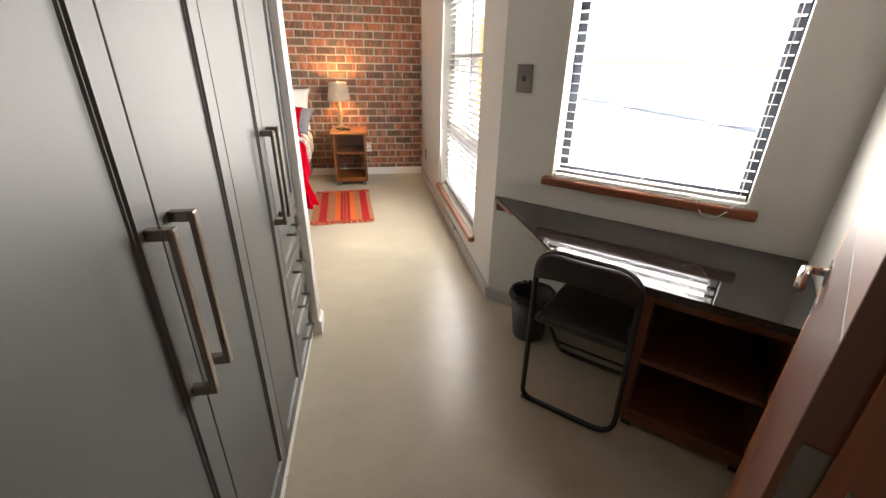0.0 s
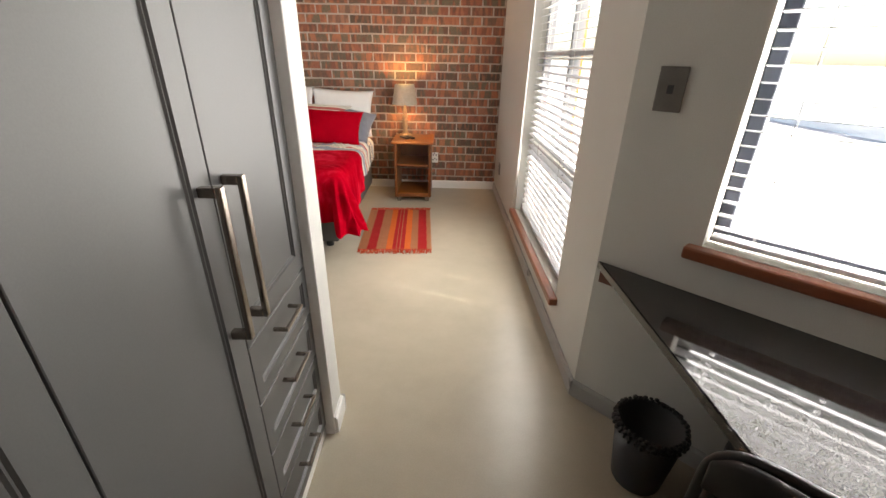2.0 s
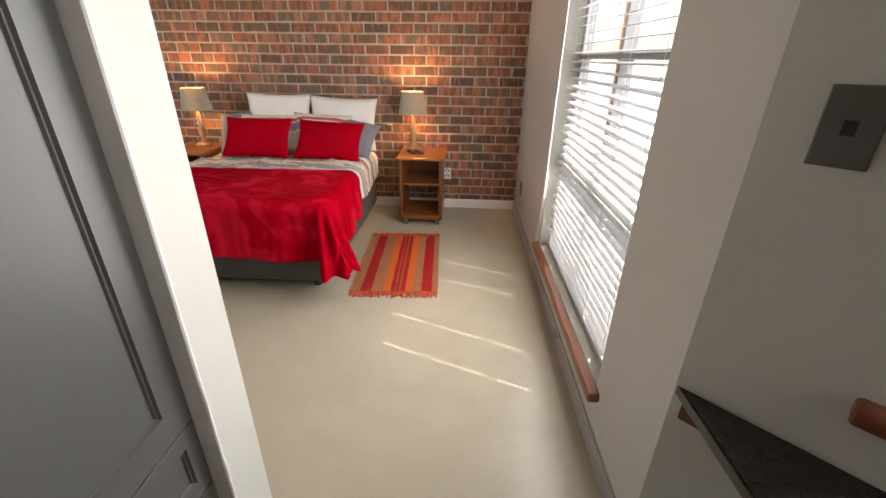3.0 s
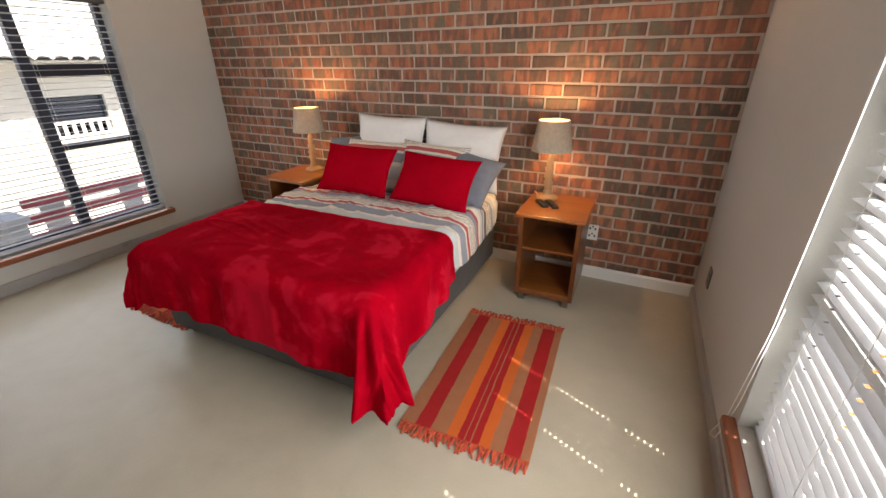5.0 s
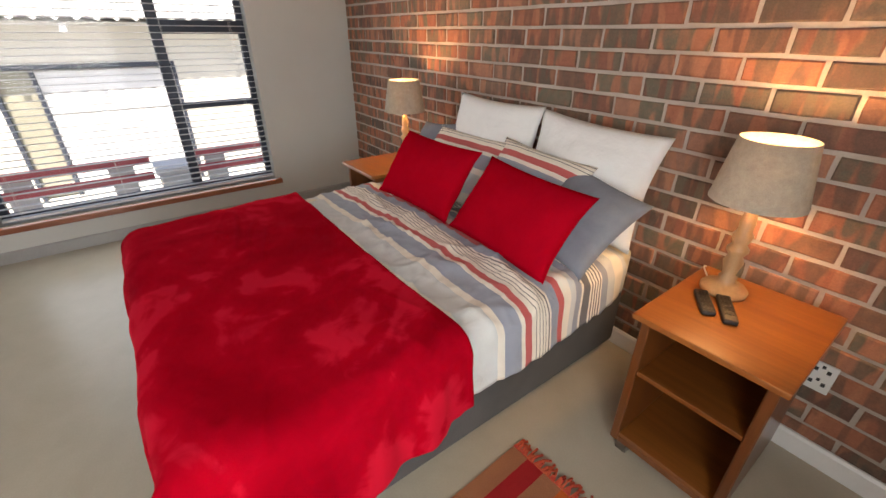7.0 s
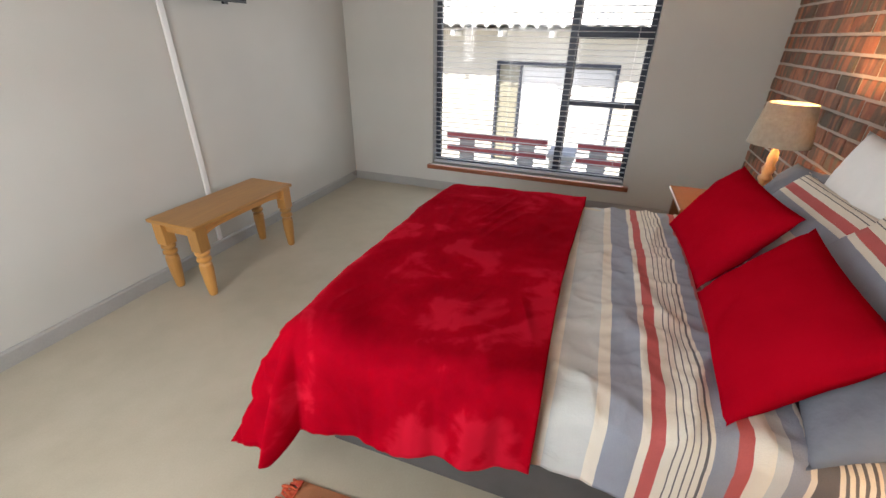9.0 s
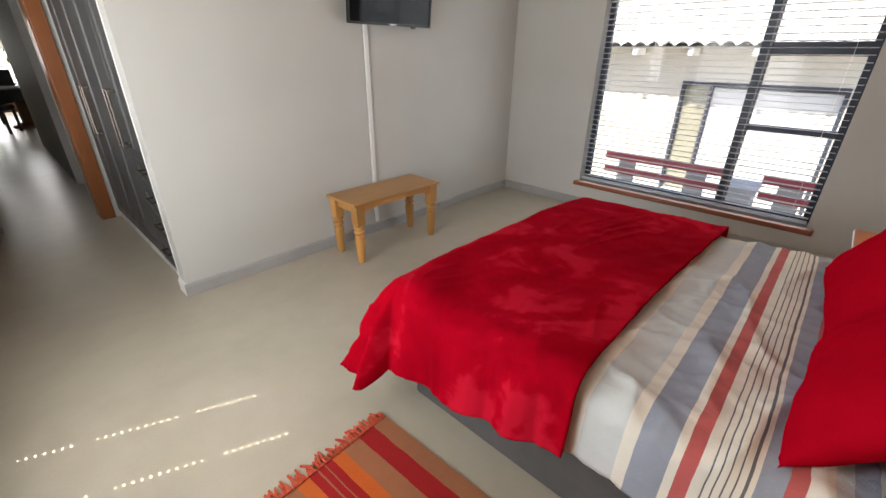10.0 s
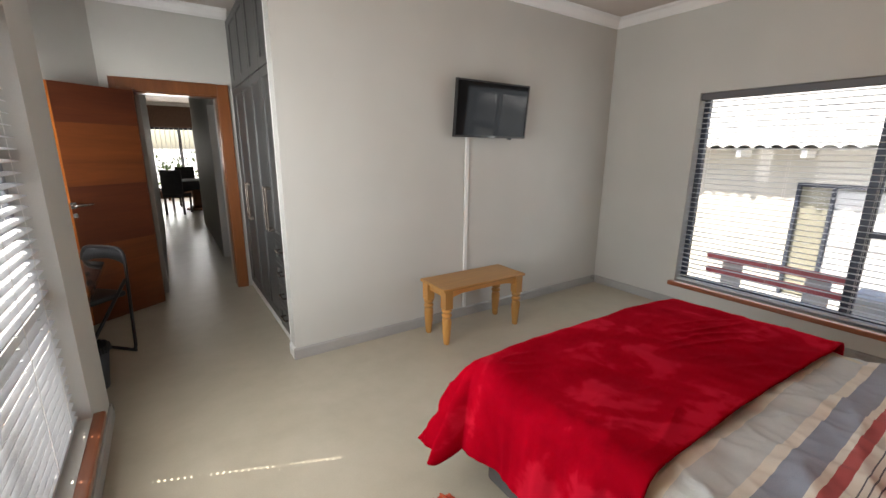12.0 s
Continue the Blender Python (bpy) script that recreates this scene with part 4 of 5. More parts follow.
        for rr, zz, s in ((0.119, 0.272, 0.010), (0.123, 0.255, 0.008), (0.112, 0.282, 0.008)):
            bmesh.ops.create_icosphere(bm, subdivisions=1, radius=s * random.uniform(0.8, 1.2), matrix=Matrix.Translation((rr * math.cos(a + rr * 40), rr * math.sin(a + rr * 40), zz + random.uniform(-0.004, 0.004))))
    part("lace_rim", bm, M_VINYL, bn, "black lacy rim")


desk_bay()


# ---- bed ----
BX0, BX1, BY0, BY1, BTOP = -1.85, -0.36, 4.58, 6.35, 0.60


def soft_box(x0, x1, y0, y1, z0, z1, r, n=4):
    return boxes((x0, x1, y0, y1, z0, z1), bevel=r, seg=n)


def drape(cx0, cx1, cy0, cy1, x0, x1, y0, y1, top, r, hem_fn, nx, ny, wrinkle, fold, thick=0.006, uvs=True):
    """Cloth laid over a block (x0..x1, y0..y1, height top): the parts past the block's edges bend down and hang in folds."""
    bm = bmesh.new()
    uv = bm.loops.layers.uv.new("uv")
    grid, flat = [], []
    for i in range(nx + 1):
        col, fcol = [], []
        for j in range(ny + 1):
            u = cx0 + (cx1 - cx0) * i / nx
            v = cy0 + (cy1 - cy0) * j / ny
            k = hem_fn(u, v)
            s = max(0.0, x0 - u, u - x1)
            t = max(0.0, y0 - v, v - y1)
            s, t = s * k, t * k
            sx = -1 if u < x0 else 1
            ty = -1 if v < y0 else 1
            px, py = min(max(u, x0), x1), min(max(v, y0), y1)
            d = max(s, t)
            if s > 0 and t > 0:
                d *= 1 + (0.17 if sx > 0 else 0.14) * min(1.0, 2.6 * 2 * s * t / (s * s + t * t))
            z = top + wrinkle(u, v)
            if d > 0:
                phi = math.atan2(t, s)
                arc = r * math.pi / 2
                if d < arc:
                    a = d / r
                    out, drop = r * math.sin(a), r * (1 - math.cos(a))
                else:
                    out, drop = r, r + d - arc
                hang = max(0.0, drop - 0.02)
                corner = math.sin(2 * phi)
                along = (v if s > t else u)
                out += hang * (0.08 + (0.34 if sx > 0 else 0.10) * min(1.0, 1.8 * corner)) + fold * min(1, hang / 0.15) * (math.sin(along * 17.0 + 1.3 * math.sin(along * 5)) * 0.5 + noise.noise((along * 9, d * 3, 3.1)) * 0.7 + noise.noise((along * 24, d * 2.5, 7.7)) * 0.3)
                out += 0.035 * corner * math.cos((phi - math.pi / 4) * 11) * min(1, hang / 0.2)
                px += sx * out * math.cos(phi)
                py += ty * out * math.sin(phi)
                z = z - drop
            col.append(bm.verts.new((px, py, max(z, 0.012))))
            fcol.append((u, v))
        grid.append(col)
        flat.append(fcol)
    for i in range(nx):
        for j in range(ny):
            f = bm.faces.new((grid[i][j], grid[i + 1][j], grid[i + 1][j + 1], grid[i][j + 1]))
            for lp, (a, b) in zip(f.loops, ((i, j), (i + 1, j), (i + 1, j + 1), (i, j + 1))):
                lp[uv].uv = flat[a][b]
    bmesh.ops.recalc_face_normals(bm, faces=bm.faces[:])
    bmesh.ops.solidify(bm, geom=bm.faces[:], thickness=thick)
    return bm


def pillow(w, h, d, seed, flange=0.0, sag=0.0, n=22):
    """A stuffed pillow in the x-z plane, w wide, h high, d thick, with pinched corners and creases."""
    bm = bmesh.new()
    uv = bm.loops.layers.uv.new("uv")
    sides = []
    for s in (-1, 1):
        g = []
        for i in range(n + 1):
            row = []
            for j in range(n + 1):
                a, b = i / n * 2 - 1, j / n * 2 - 1
                pinch = 1 - 0.07 * (1 - a * a) * abs(b) ** 3, 1 - 0.09 * (1 - b * b) * abs(a) ** 3
                x, z = a * w / 2 * pinch[1], b * h / 2 * pinch[0]
                prof = (max(0.0, 1 - abs(a) ** 2.6) * max(0.0, 1 - abs(b) ** 2.6)) ** 0.55
                y = s * d / 2 * prof
                y += 0.022 * prof * noise.noise((x * 6 + seed * 7.7, z * 6, s * 2.0 + seed))
                y += 0.009 * prof * noise.noise((x * 18 + seed * 3.1, z * 18, s * 2.0))
                z -= sag * (1 - a * a) * (b + 1) / 2
                row.append((x, y, z))
            g.append(row)
        sides.append(g)
    vs = [[[bm.verts.new(c) for c in row] for row in g] for g in sides]
    for s, g in enumerate(vs):
        for i in range(n):
            for j in range(n):
                q = (g[i][j], g[i + 1][j], g[i + 1][j + 1], g[i][j + 1])
                f = bm.faces.new(q if s == 0 else q[::-1])
                for lp in f.loops:
                    lp[uv].uv = (lp.vert.co.x, lp.vert.co.z)
    bmesh.ops.remove_doubles(bm, verts=bm.verts[:], dist=0.0004)
    return bm


def bed():
    e = thing("bed_base", "dark grey upholstered double bed base on short feet", "bed base")
    part("base", soft_box(BX0 + 0.01, BX1 - 0.01, BY0 + 0.01, BY1, 0.06, 0.34, 0.012, 2), M_BEDBASE, e)
    for x in (BX0 + 0.10, BX1 - 0.10):
        for y in (BY0 + 0.09, (BY0 + BY1) / 2, BY1 - 0.1):
            ft = part("foot", lathe([(0.032, 0.0), (0.032, 0.035), (0.022, 0.06)], 14), M_BLACK, e)
            ft.location = (x, y, 0)
    mt = part("mattress", soft_box(BX0, BX1, BY0, BY1, 0.341, BTOP - 0.015, 0.045, 4), M_MATTRESS, None, "", True)
    tagged(mt, "cream double mattress on the bed base", "mattress")

    def ridge(a, b, c):
        """Sharp soft-shouldered creases."""
        return max(0.0, 1 - abs(noise.noise((a, b, c))) * 3.2) ** 2

    def sag(u):
        """The west edge of the bedding lies lower."""
        k = min(1.0, max(0.0, (-1.15 - u) / 0.7))
        return -0.032 * k * k

    def wr(u, v):
        return sag(u) + 0.013 * ridge(u * 2.0 + v, v * 5.5, 2.2) + 0.012 * ridge(u * 6 + 3, v * 3.5 + u, 8.2) + 0.006 * ridge(u * 12, v * 9, 5.1) + 0.014 * noise.noise((u * 2.2, v * 2.2, 0.3)) + 0.008 * noise.noise((u * 6, v * 6, 1.3)) + 0.003 * noise.noise((u * 17, v * 17, 2.3))

    du = drape(BX0 - 0.24, BX1 + 0.26, 5.24, 6.21, BX0 + 0.02, BX1 - 0.02, BY0, BY1 + 1, BTOP + 0.008, 0.07,
               lambda u, v: 1.0 - 0.25 * max(0, (v - 5.9) / 0.36), 170, 90, wr, 0.014, 0.012)
    duv = part("duvet", du, M_DUVET, None, "", True)
    tagged(duv, "cream duvet with grey, coral and charcoal stripes", "duvet")

    def wt(u, v):
        return (sag(u) + 0.017 * ridge(u * 1.6 + v * 2.5, v * 5.0 - u * 2.0, 4.4) * max(0.0, noise.noise((u * 1.5, v * 1.5, 6.0)) + 0.35) + 0.013 * ridge(u * 3.0, v * 9.0 + u * 2, 1.4) * max(0.0, noise.noise((u * 2.5, v * 2.5, 16.0)) + 0.2) + 0.014 * noise.noise((u * 2.4 + 5, v * 2.4, 0.3)) + 0.008 * noise.noise((u * 6, v * 6, 4.3)) + 0.003 * noise.noise((u * 16 + v * 6, v * 9, 4.9))
                + 0.005 * math.sin((u * 0.6 + v) * 16) * max(0, noise.noise((u * 2, v * 2, 9.0))))

    th = drape(BX0 - 0.36, BX1 + 0.42, BY0 - 0.42, 5.37, BX0 + 0.0, BX1 + 0.0, BY0 + 0.0, BY1, BTOP + 0.045, 0.085,
               lambda u, v: (1.0 - 0.08 * min(1, max(0, (-0.9 - u) / 0.6))) * (1.0 - 0.22 * max(0, (v - 4.9) / 0.5)), 210, 150, wt, 0.026, 0.010)
    # the upper hem runs a little askew across the duvet
    for v in th.verts:
        k = min(1.0, max(0.0, (v.co.y - 4.9) / 0.4))
        v.co.y += k * (0.02 * math.sin(v.co.x * 2.2) - 0.045)
        v.co.z += 0.006 * k
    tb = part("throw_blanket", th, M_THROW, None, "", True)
    tagged(tb, "crimson plush throw draped over the foot of the bed", "blanket")

    def put(name, bm, mat, m, label, cat="pillow", group=""):
        p = part(name, bm, mat, None, "", True)
        p.matrix_basis = m
        return tagged(p, label, cat, group)

    z = BTOP + 0.02
    put("pillow", pillow(0.62, 0.50, 0.16, 1), M_PILLOW, pose(-1.26, 6.265, z + 0.265, -13, 1, 3), "plump white pillow leaning on the brick wall", group="white pillows")
    put("pillow", pillow(0.67, 0.49, 0.16, 2), M_PILLOW, pose(-0.64, 6.27, z + 0.245, -13, 2, -2), "plump white pillow leaning on the brick wall", group="white pillows")
    put("pillow", pillow(0.66, 0.40, 0.14, 3), M_DUVETPIL, pose(-1.28, 6.09, z + 0.165, -36, 0, 2), "striped pillow matching the duvet", group="striped pillows")
    put("pillow", pillow(0.58, 0.40, 0.14, 4), M_DUVETPIL, pose(-0.82, 6.09, z + 0.175, -36, 2, -4), "striped pillow matching the duvet", group="striped pillows")
    put("pillow", pillow(0.44, 0.40, 0.12, 5), M_GREYPIL, pose(-0.50, 6.05, z + 0.15, -48, 10, -6), "grey pillow tucked behind the cushions", group="grey pillows")
    put("pillow", pillow(0.34, 0.42, 0.12, 6), M_GREYPIL, pose(-1.62, 6.12, z + 0.165, -36, -6, 6), "grey pillow tucked behind the cushions", group="grey pillows")
    put("cushion", pillow(0.60, 0.385, 0.15, 7), M_CUSHION, pose(-1.315, 5.865, z + 0.165, -36, 1, 3), "bright red rectangular cushion on the bed", "cushion", "red cushions")
    put("cushion", pillow(0.61, 0.385, 0.15, 8), M_CUSHION, pose(-0.668, 5.865, z + 0.15, -38, 2, -3), "bright red rectangular cushion on the bed", "cushion", "red cushions")


M_DUVETPIL = stripes("striped_pillowcase", [(p - 0.135, c) for p, c in duvet_stops()], 1, 0.84, -0.135)
bed()


# ---- nightstands and lamps ----
def nightstand(x0, x1, label):
    y0, y1, h = 5.84, 6.335, 0.64
    e = thing("nightstand", label, "nightstand", pose((x0 + x1) / 2, (y0 + y1) / 2, 0), "nightstands by the bed")
    w, d = (x1 - x0) / 2, (y1 - y0) / 2
    part("top", boxes((-w - 0.022, w + 0.022, -d - 0.03, d, h - 0.022, h), bevel=0.006, seg=2), M_STAND, e)
    for s in (-1, 1):
        a, b = sorted((s * w, s * (w - 0.03)))
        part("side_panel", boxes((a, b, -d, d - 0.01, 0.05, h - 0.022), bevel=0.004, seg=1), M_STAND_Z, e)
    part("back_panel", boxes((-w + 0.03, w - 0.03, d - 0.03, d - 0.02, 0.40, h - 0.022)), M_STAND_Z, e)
    for z in (0.075, 0.385):
        part("shelf", boxes((-w + 0.03, w - 0.03, -d + 0.006, d - 0.03, z, z + 0.018), bevel=0.002, seg=1), M_STAND, e)
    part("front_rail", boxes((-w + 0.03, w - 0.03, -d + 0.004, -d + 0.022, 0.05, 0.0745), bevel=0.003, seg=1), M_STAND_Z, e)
    for x in (-w + 0.045, w - 0.045):
        for y in (-d + 0.035, d - 0.05):
            part("foot", boxes((x - 0.022, x + 0.022, y - 0.022, y + 0.022, 0.0, 0.05), bevel=0.004, seg=1), M_GREYPLATE, e, "grey castor block")
    return e


nightstand(-0.045, 0.345, "warm brown open timber nightstand beside the bed")
nightstand(-2.24, -1.90 + 0.05, "warm brown open timber nightstand on the window side")


def table_lamp(x, y, label):
    e = thing("table_lamp", label, "lamp", pose(x, y, 0.64), "lamps on the nightstands")
    prof = [(0.001, 0), (0.072, 0), (0.074, 0.012), (0.066, 0.022), (0.04, 0.03), (0.026, 0.045), (0.03, 0.058), (0.02, 0.066), (0.024, 0.09), (0.031, 0.115), (0.022, 0.14),
            (0.033, 0.158), (0.033, 0.168), (0.021, 0.182), (0.027, 0.20), (0.031, 0.215), (0.02, 0.232), (0.023, 0.26), (0.018, 0.30), (0.012, 0.305), (0.012, 0.33)]
    part("base", lathe(prof, 28), M_LAMPWOOD, e, "turned pale wooden lamp base", True)
    sh = lathe([(0.134, 0.335), (0.102, 0.53), (0.100, 0.53), (0.132, 0.335)], 40, False)
    part("shade", sh, M_SHADE, e, "tapered beige linen lampshade", True)
    b = part("bulb", lathe([(0.001, 0.34), (0.016, 0.345), (0.026, 0.375), (0.026, 0.395), (0.015, 0.418), (0.001, 0.424)], 16, False), M_BULB, e, "lit warm bulb", True)
    ld = bpy.data.lights.new("lamp_glow", "POINT")
    ld.energy, ld.color, ld.shadow_soft_size = 3.8, (1.0, 0.55, 0.22), 0.03
    lo = new("lamp_glow", ld)
    lo.location = (x, y, 0.64 + 0.48)
    return e


table_lamp(0.05, 6.19, "lit table lamp with a turned wooden base")
table_lamp(-2.02, 6.19, "lit table lamp with a turned wooden base")
for nm, px, py, rz, ln in (("remote_control", 0.050, 6.045, -56, 0.14), ("remote_control", 0.112, 6.06, -60, 0.16)):
    e = thing(nm, "black remote control lying on the nightstand", "remote", pose(px, py, 0.6405, 0, 0, rz), "remotes on the nightstand")
    part("case", boxes((-ln / 2, ln / 2, -0.021, 0.021, 0, 0.018), bevel=0.006), M_VINYL, e, smooth=True)
    for i in range(5):
        part("button_row", boxes(*[(-ln / 2 + 0.02 + i * 0.024, -ln / 2 + 0.032 + i * 0.024, -0.014 + k * 0.011, -0.007 + k * 0.011, 0.018, 0.0195) for k in range(3)]), M_BLACK, e)
lc = part("lamp_cord", tube(rounded([(-0.02, 6.23, 0.648), (-0.055, 6.27, 0.66), (-0.06, 6.315, 0.648), (-0.06, 6.345, 0.55), (-0.03, 6.36, 0.2)], 0.04), 0.003, 6), M_CORD, None, smooth=True)
tagged(lc, "thin cream lamp cord over the nightstand edge", "cord")


# ---- rugs ----
def rug(cx, cy, w, ln, rz, label):
    e = thing("rug", label, "rug", pose(cx, cy, 0, 0, 0, rz), "striped rugs by the bed")
    bm = bmesh.new()
    uv = bm.loops.layers.uv.new("uv")
    nx, ny = 24, 36
    g = []
    for i in range(nx + 1):
        g.append([bm.verts.new((-w / 2 + w * i / nx, -ln / 2 + ln * j / ny + 0.006 * noise.noise((i * 0.4, 0, cx)), 0.008 + 0.003 * noise.noise((i * 0.35, j * 0.35, 5 + cx)))) for j in range(ny + 1)])
    for i in range(nx):
        for j in range(ny):
            f = bm.faces.new((g[i][j], g[i + 1][j], g[i + 1][j + 1], g[i][j + 1]))
            for lp in f.loops:
                lp[uv].uv = (lp.vert.co.x + w / 2, lp.vert.co.y)
    bmesh.ops.solidify(bm, geom=bm.faces[:], thickness=0.006)
    part("woven_field", bm, M_RUG, e)
    for s in (-1, 1):
        bm = bmesh.new()
        for i in range(74):
            x = -w / 2 + w * (i + 0.5) / 74
            a = random.uniform(-0.5, 0.5)
            l1 = random.uniform(0.03, 0.07)
            p0 = Vector((x, s * (ln / 2 - 0.006), 0.010))
            p1 = p0 + Vector((math.sin(a) * l1 * 0.5, s * l1 * 0.55, random.uniform(0.0, 0.008)))
            p2 = p0 + Vector((math.sin(a) * l1, s * l1, -0.006))
            sub = tube([p0, p1, p2], 0.0052, 4)
            tmp = bpy.data.meshes.new("tmp")
            sub.to_mesh(tmp)
            sub.free()
            bm.from_mesh(tmp)
            bpy.data.meshes.remove(tmp)
        part("fringe", bm, M_FRINGE, e, "knotted red and rust fringe")
    return e


rug(0.065, 5.06, 0.60, 0.98, 2.5, "red and orange striped woven rug with a fringe")
rug(-2.09, 5.165, 0.60, 0.98, -1, "red and orange striped woven rug on the window side")


# ---- bench, television, sockets ----
def side_bench():
    e = thing("side_bench", "honey pine bench with turned legs below the television", "bench", pose(-1.387, 3.168, 0))
    hx, hy, h = 0.42, 0.178, 0.47
    part("top", boxes((-hx, hx, -hy, hy, h - 0.022, h), bevel=0.007, seg=2), M_PINE, e)
    leg_prof = [(0.020, 0.0), (0.025, 0.012), (0.032, 0.09), (0.038, 0.18), (0.036, 0.212), (0.026, 0.225), (0.040, 0.237), (0.040, 0.250), (0.027, 0.263), (0.040, 0.277), (0.040, 0.290), (0.032, 0.30)]
    for sx in (-1, 1):
        for sy in (-1, 1):
            bm = lathe(leg_prof, 20)
            box(bm, -0.036, 0.036, -0.036, 0.036, 0.30, h - 0.022, 0.003, 1)
            lg = part("leg", bm, M_PINE_Z, e, "turned pine leg")
            lg.location = (sx * (hx - 0.055), sy * (hy - 0.045), 0)
    for sy in (-1, 1):
        bm = bmesh.new()
        n = 20
        ys = sorted((sy * (hy - 0.035), sy * (hy - 0.055)))
        prev = None
        for i in range(n + 1):
            t = i / n * 2 - 1
            x = t * (hx - 0.086)
            zb = h - 0.10 + 0.035 * max(0, 1 - (abs(t)) ** 6)
            cur = [bm.verts.new((x, yy, zz)) for yy, zz in ((ys[0], zb), (ys[1], zb), (ys[1], h - 0.022), (ys[0], h - 0.022))]
            if prev:
                for k in range(4):
                    bm.faces.new((prev[k], prev[(k + 1) % 4], cur[(k + 1) % 4], cur[k]))
            else:
                bm.faces.new(cur)
            prev = cur
        bm.faces.new(prev[::-1])
        part("apron", bm, M_PINE, e)
    for sx in (-1, 1):
        a, b = sorted((sx * (hx - 0.045), sx * (hx - 0.065)))
        part("apron", boxes((a, b, -hy + 0.076, hy - 0.076, h - 0.085, h - 0.022)), M_PINE, e)


side_bench()


def television():
    e = thing("television", "black flat television on a wall bracket", "television", pose(-1.69, 2.972, 1.82, 5, 0, 180))
    part("bezel", cells([-0.39, -0.378, 0.378, 0.39], [-0.222, -0.206, 0.21, 0.222], lambda u, v: abs(u) > 0.378 or v < -0.206 or v > 0.21, -0.02, 0.004), M_DARK, e)
    part("screen", boxes((-0.379, 0.379, -0.014, 0.012, -0.207, 0.211)), M_SCREEN, e, "dark glossy screen")
    part("back_cover", boxes((-0.30, 0.30, 0.012, 0.04, -0.17, 0.12), bevel=0.01), M_BLACK, e)
    part("bracket", boxes((-0.10, 0.10, 0.04, 0.064, -0.1, 0.1)), M_BLACK, e)
    part("logo_bar", boxes((-0.03, 0.03, -0.0212, -0.0198, -0.217, -0.212)), M_STEELKNOB, e)
    part("sensor", boxes((0.20, 0.235, -0.015, 0.005, -0.236, -0.222), bevel=0.002), M_BLACK, e)


television()
tr = part("cable_cover", boxes((-1.50, -1.465, TVW, TVW + 0.016, 0.09, 1.60), bevel=0.004), M_WHITE)
tagged(tr, "white plastic cable trunking down the wall", "cable cover")


def socket_plate(name, m, w, h, label, mat, dots):
    e = thing(name, label, "socket", m)
    part("plate", boxes((-w / 2, w / 2, -0.009, 0, -h / 2, h / 2), bevel=0.003), mat, e)
    for x, z, r in dots:
        part("insert", boxes((x - r, x + r, -0.0105, -0.0085, z - r * 1.3, z + r * 1.3), bevel=0.0008, seg=1), M_DARK, e)
    return e


socket_plate("wall_socket", pose(0.372, NORTH + 0.001, 0.365), 0.078, 0.118, "white double wall socket on the brick wall", M_WHITEPLASTIC,
             [(-0.018, 0.03, 0.006), (0.018, 0.03, 0.006), (0, 0.045, 0.005), (-0.018, -0.025, 0.006), (0.018, -0.025, 0.006), (0, -0.01, 0.005)])
socket_plate("wall_socket", pose(EAST, 5.985, 0.345, 0, 0, -90), 0.075, 0.12, "brown wall socket low on the grey wall", M_GREYPLATE, [(-0.015, 0.02, 0.006), (0.015, 0.02, 0.006), (0, -0.02, 0.007)])
socket_plate("light_switch", FRAME_D @ pose(0.125, 0, 1.355), 0.085, 0.135, "satin metal light switch plate by the desk", M_GREYPLATE, [(0, 0, 0.010)])
socket_plate("wall_socket", pose(-1.62, TVW, 0.33, 0, 0, 180), 0.08, 0.11, "white wall socket behind the pine bench", M_WHITEPLASTIC, [(-0.016, 0.01, 0.006), (0.016, 0.01, 0.006)])
cord(FRAME_E, [(NORTH - 4.83, -0.006, 1.9), (NORTH - 4.86, -0.012, 0.7), (NORTH - 4.93, -0.02, 0.25), (NORTH - 5.0, -0.02, 0.12), (NORTH - 5.02, -0.03, 0.06), (NORTH - 4.97, -0.02, 0.08), (NORTH - 4.89, -0.012, 0.35), (NORTH - 4.84, -0.006, 0.8)], "loose white pull cord beside the tall blind")
cord(FRAME_D, [(1.0, 0.01, 0.90), (1.02, -0.03, 0.88), (1.05, -0.052, 0.83), (1.10, -0.052, 0.825), (1.14, -0.05, 0.86), (1.17, 0.0, 0.90), (1.175, 0.012, 1.7)], "white pull cord lying over the sill")


# ---- corridor and dining room ----
CW, CE = -0.05, 0.93
wall("wall_corridor_west", pose(CW, DOORW - 0.2, 0, 0, 0, -90) , 4.6, CEIL, 0.15, [(0.55, 1.35, -0.001, 2.05)], M_WALL, "grey corridor wall with a side door")
wall("wall_corridor_east", pose(CE, -4.0, 0, 0, 0, 90) @ pose(0, -0.0, 0), 4.62, CEIL, 0.15, label="plain grey corridor wall").matrix_basis = pose(CE + 0.0, DOORW - 0.2, 0, 0, 0, -90) @ Matrix.Translation((0, -0.15, 0))
wall("wall_dining_south", pose(-3.6, -9.4, 0), 7.5, CEIL, 0.2, [(2.95, 4.55, 0.25, 2.1)], M_BRICKFAR, "brown brick dining room wall").matrix_basis = pose(3.9, -9.4, 0, 0, 0, 180)
wall("wall_dining_west", pose(-3.6, -9.4, 0, 0, 0, 90), 5.6, CEIL, 0.2, label="plain dining room wall")
wall("wall_dining_east", pose(3.9, -3.8, 0, 0, 0, -90), 5.6, CEIL, 0.2, label="plain dining room wall")
wall("wall_dining_north", pose(CW, -3.97, 0, 0, 0, 180), 3.6, CEIL, 0.15, label="plain dining room wall").matrix_basis = pose(CW, -3.82, 0, 0, 0, 180) @ Matrix.Translation((0, -0.15, 0))
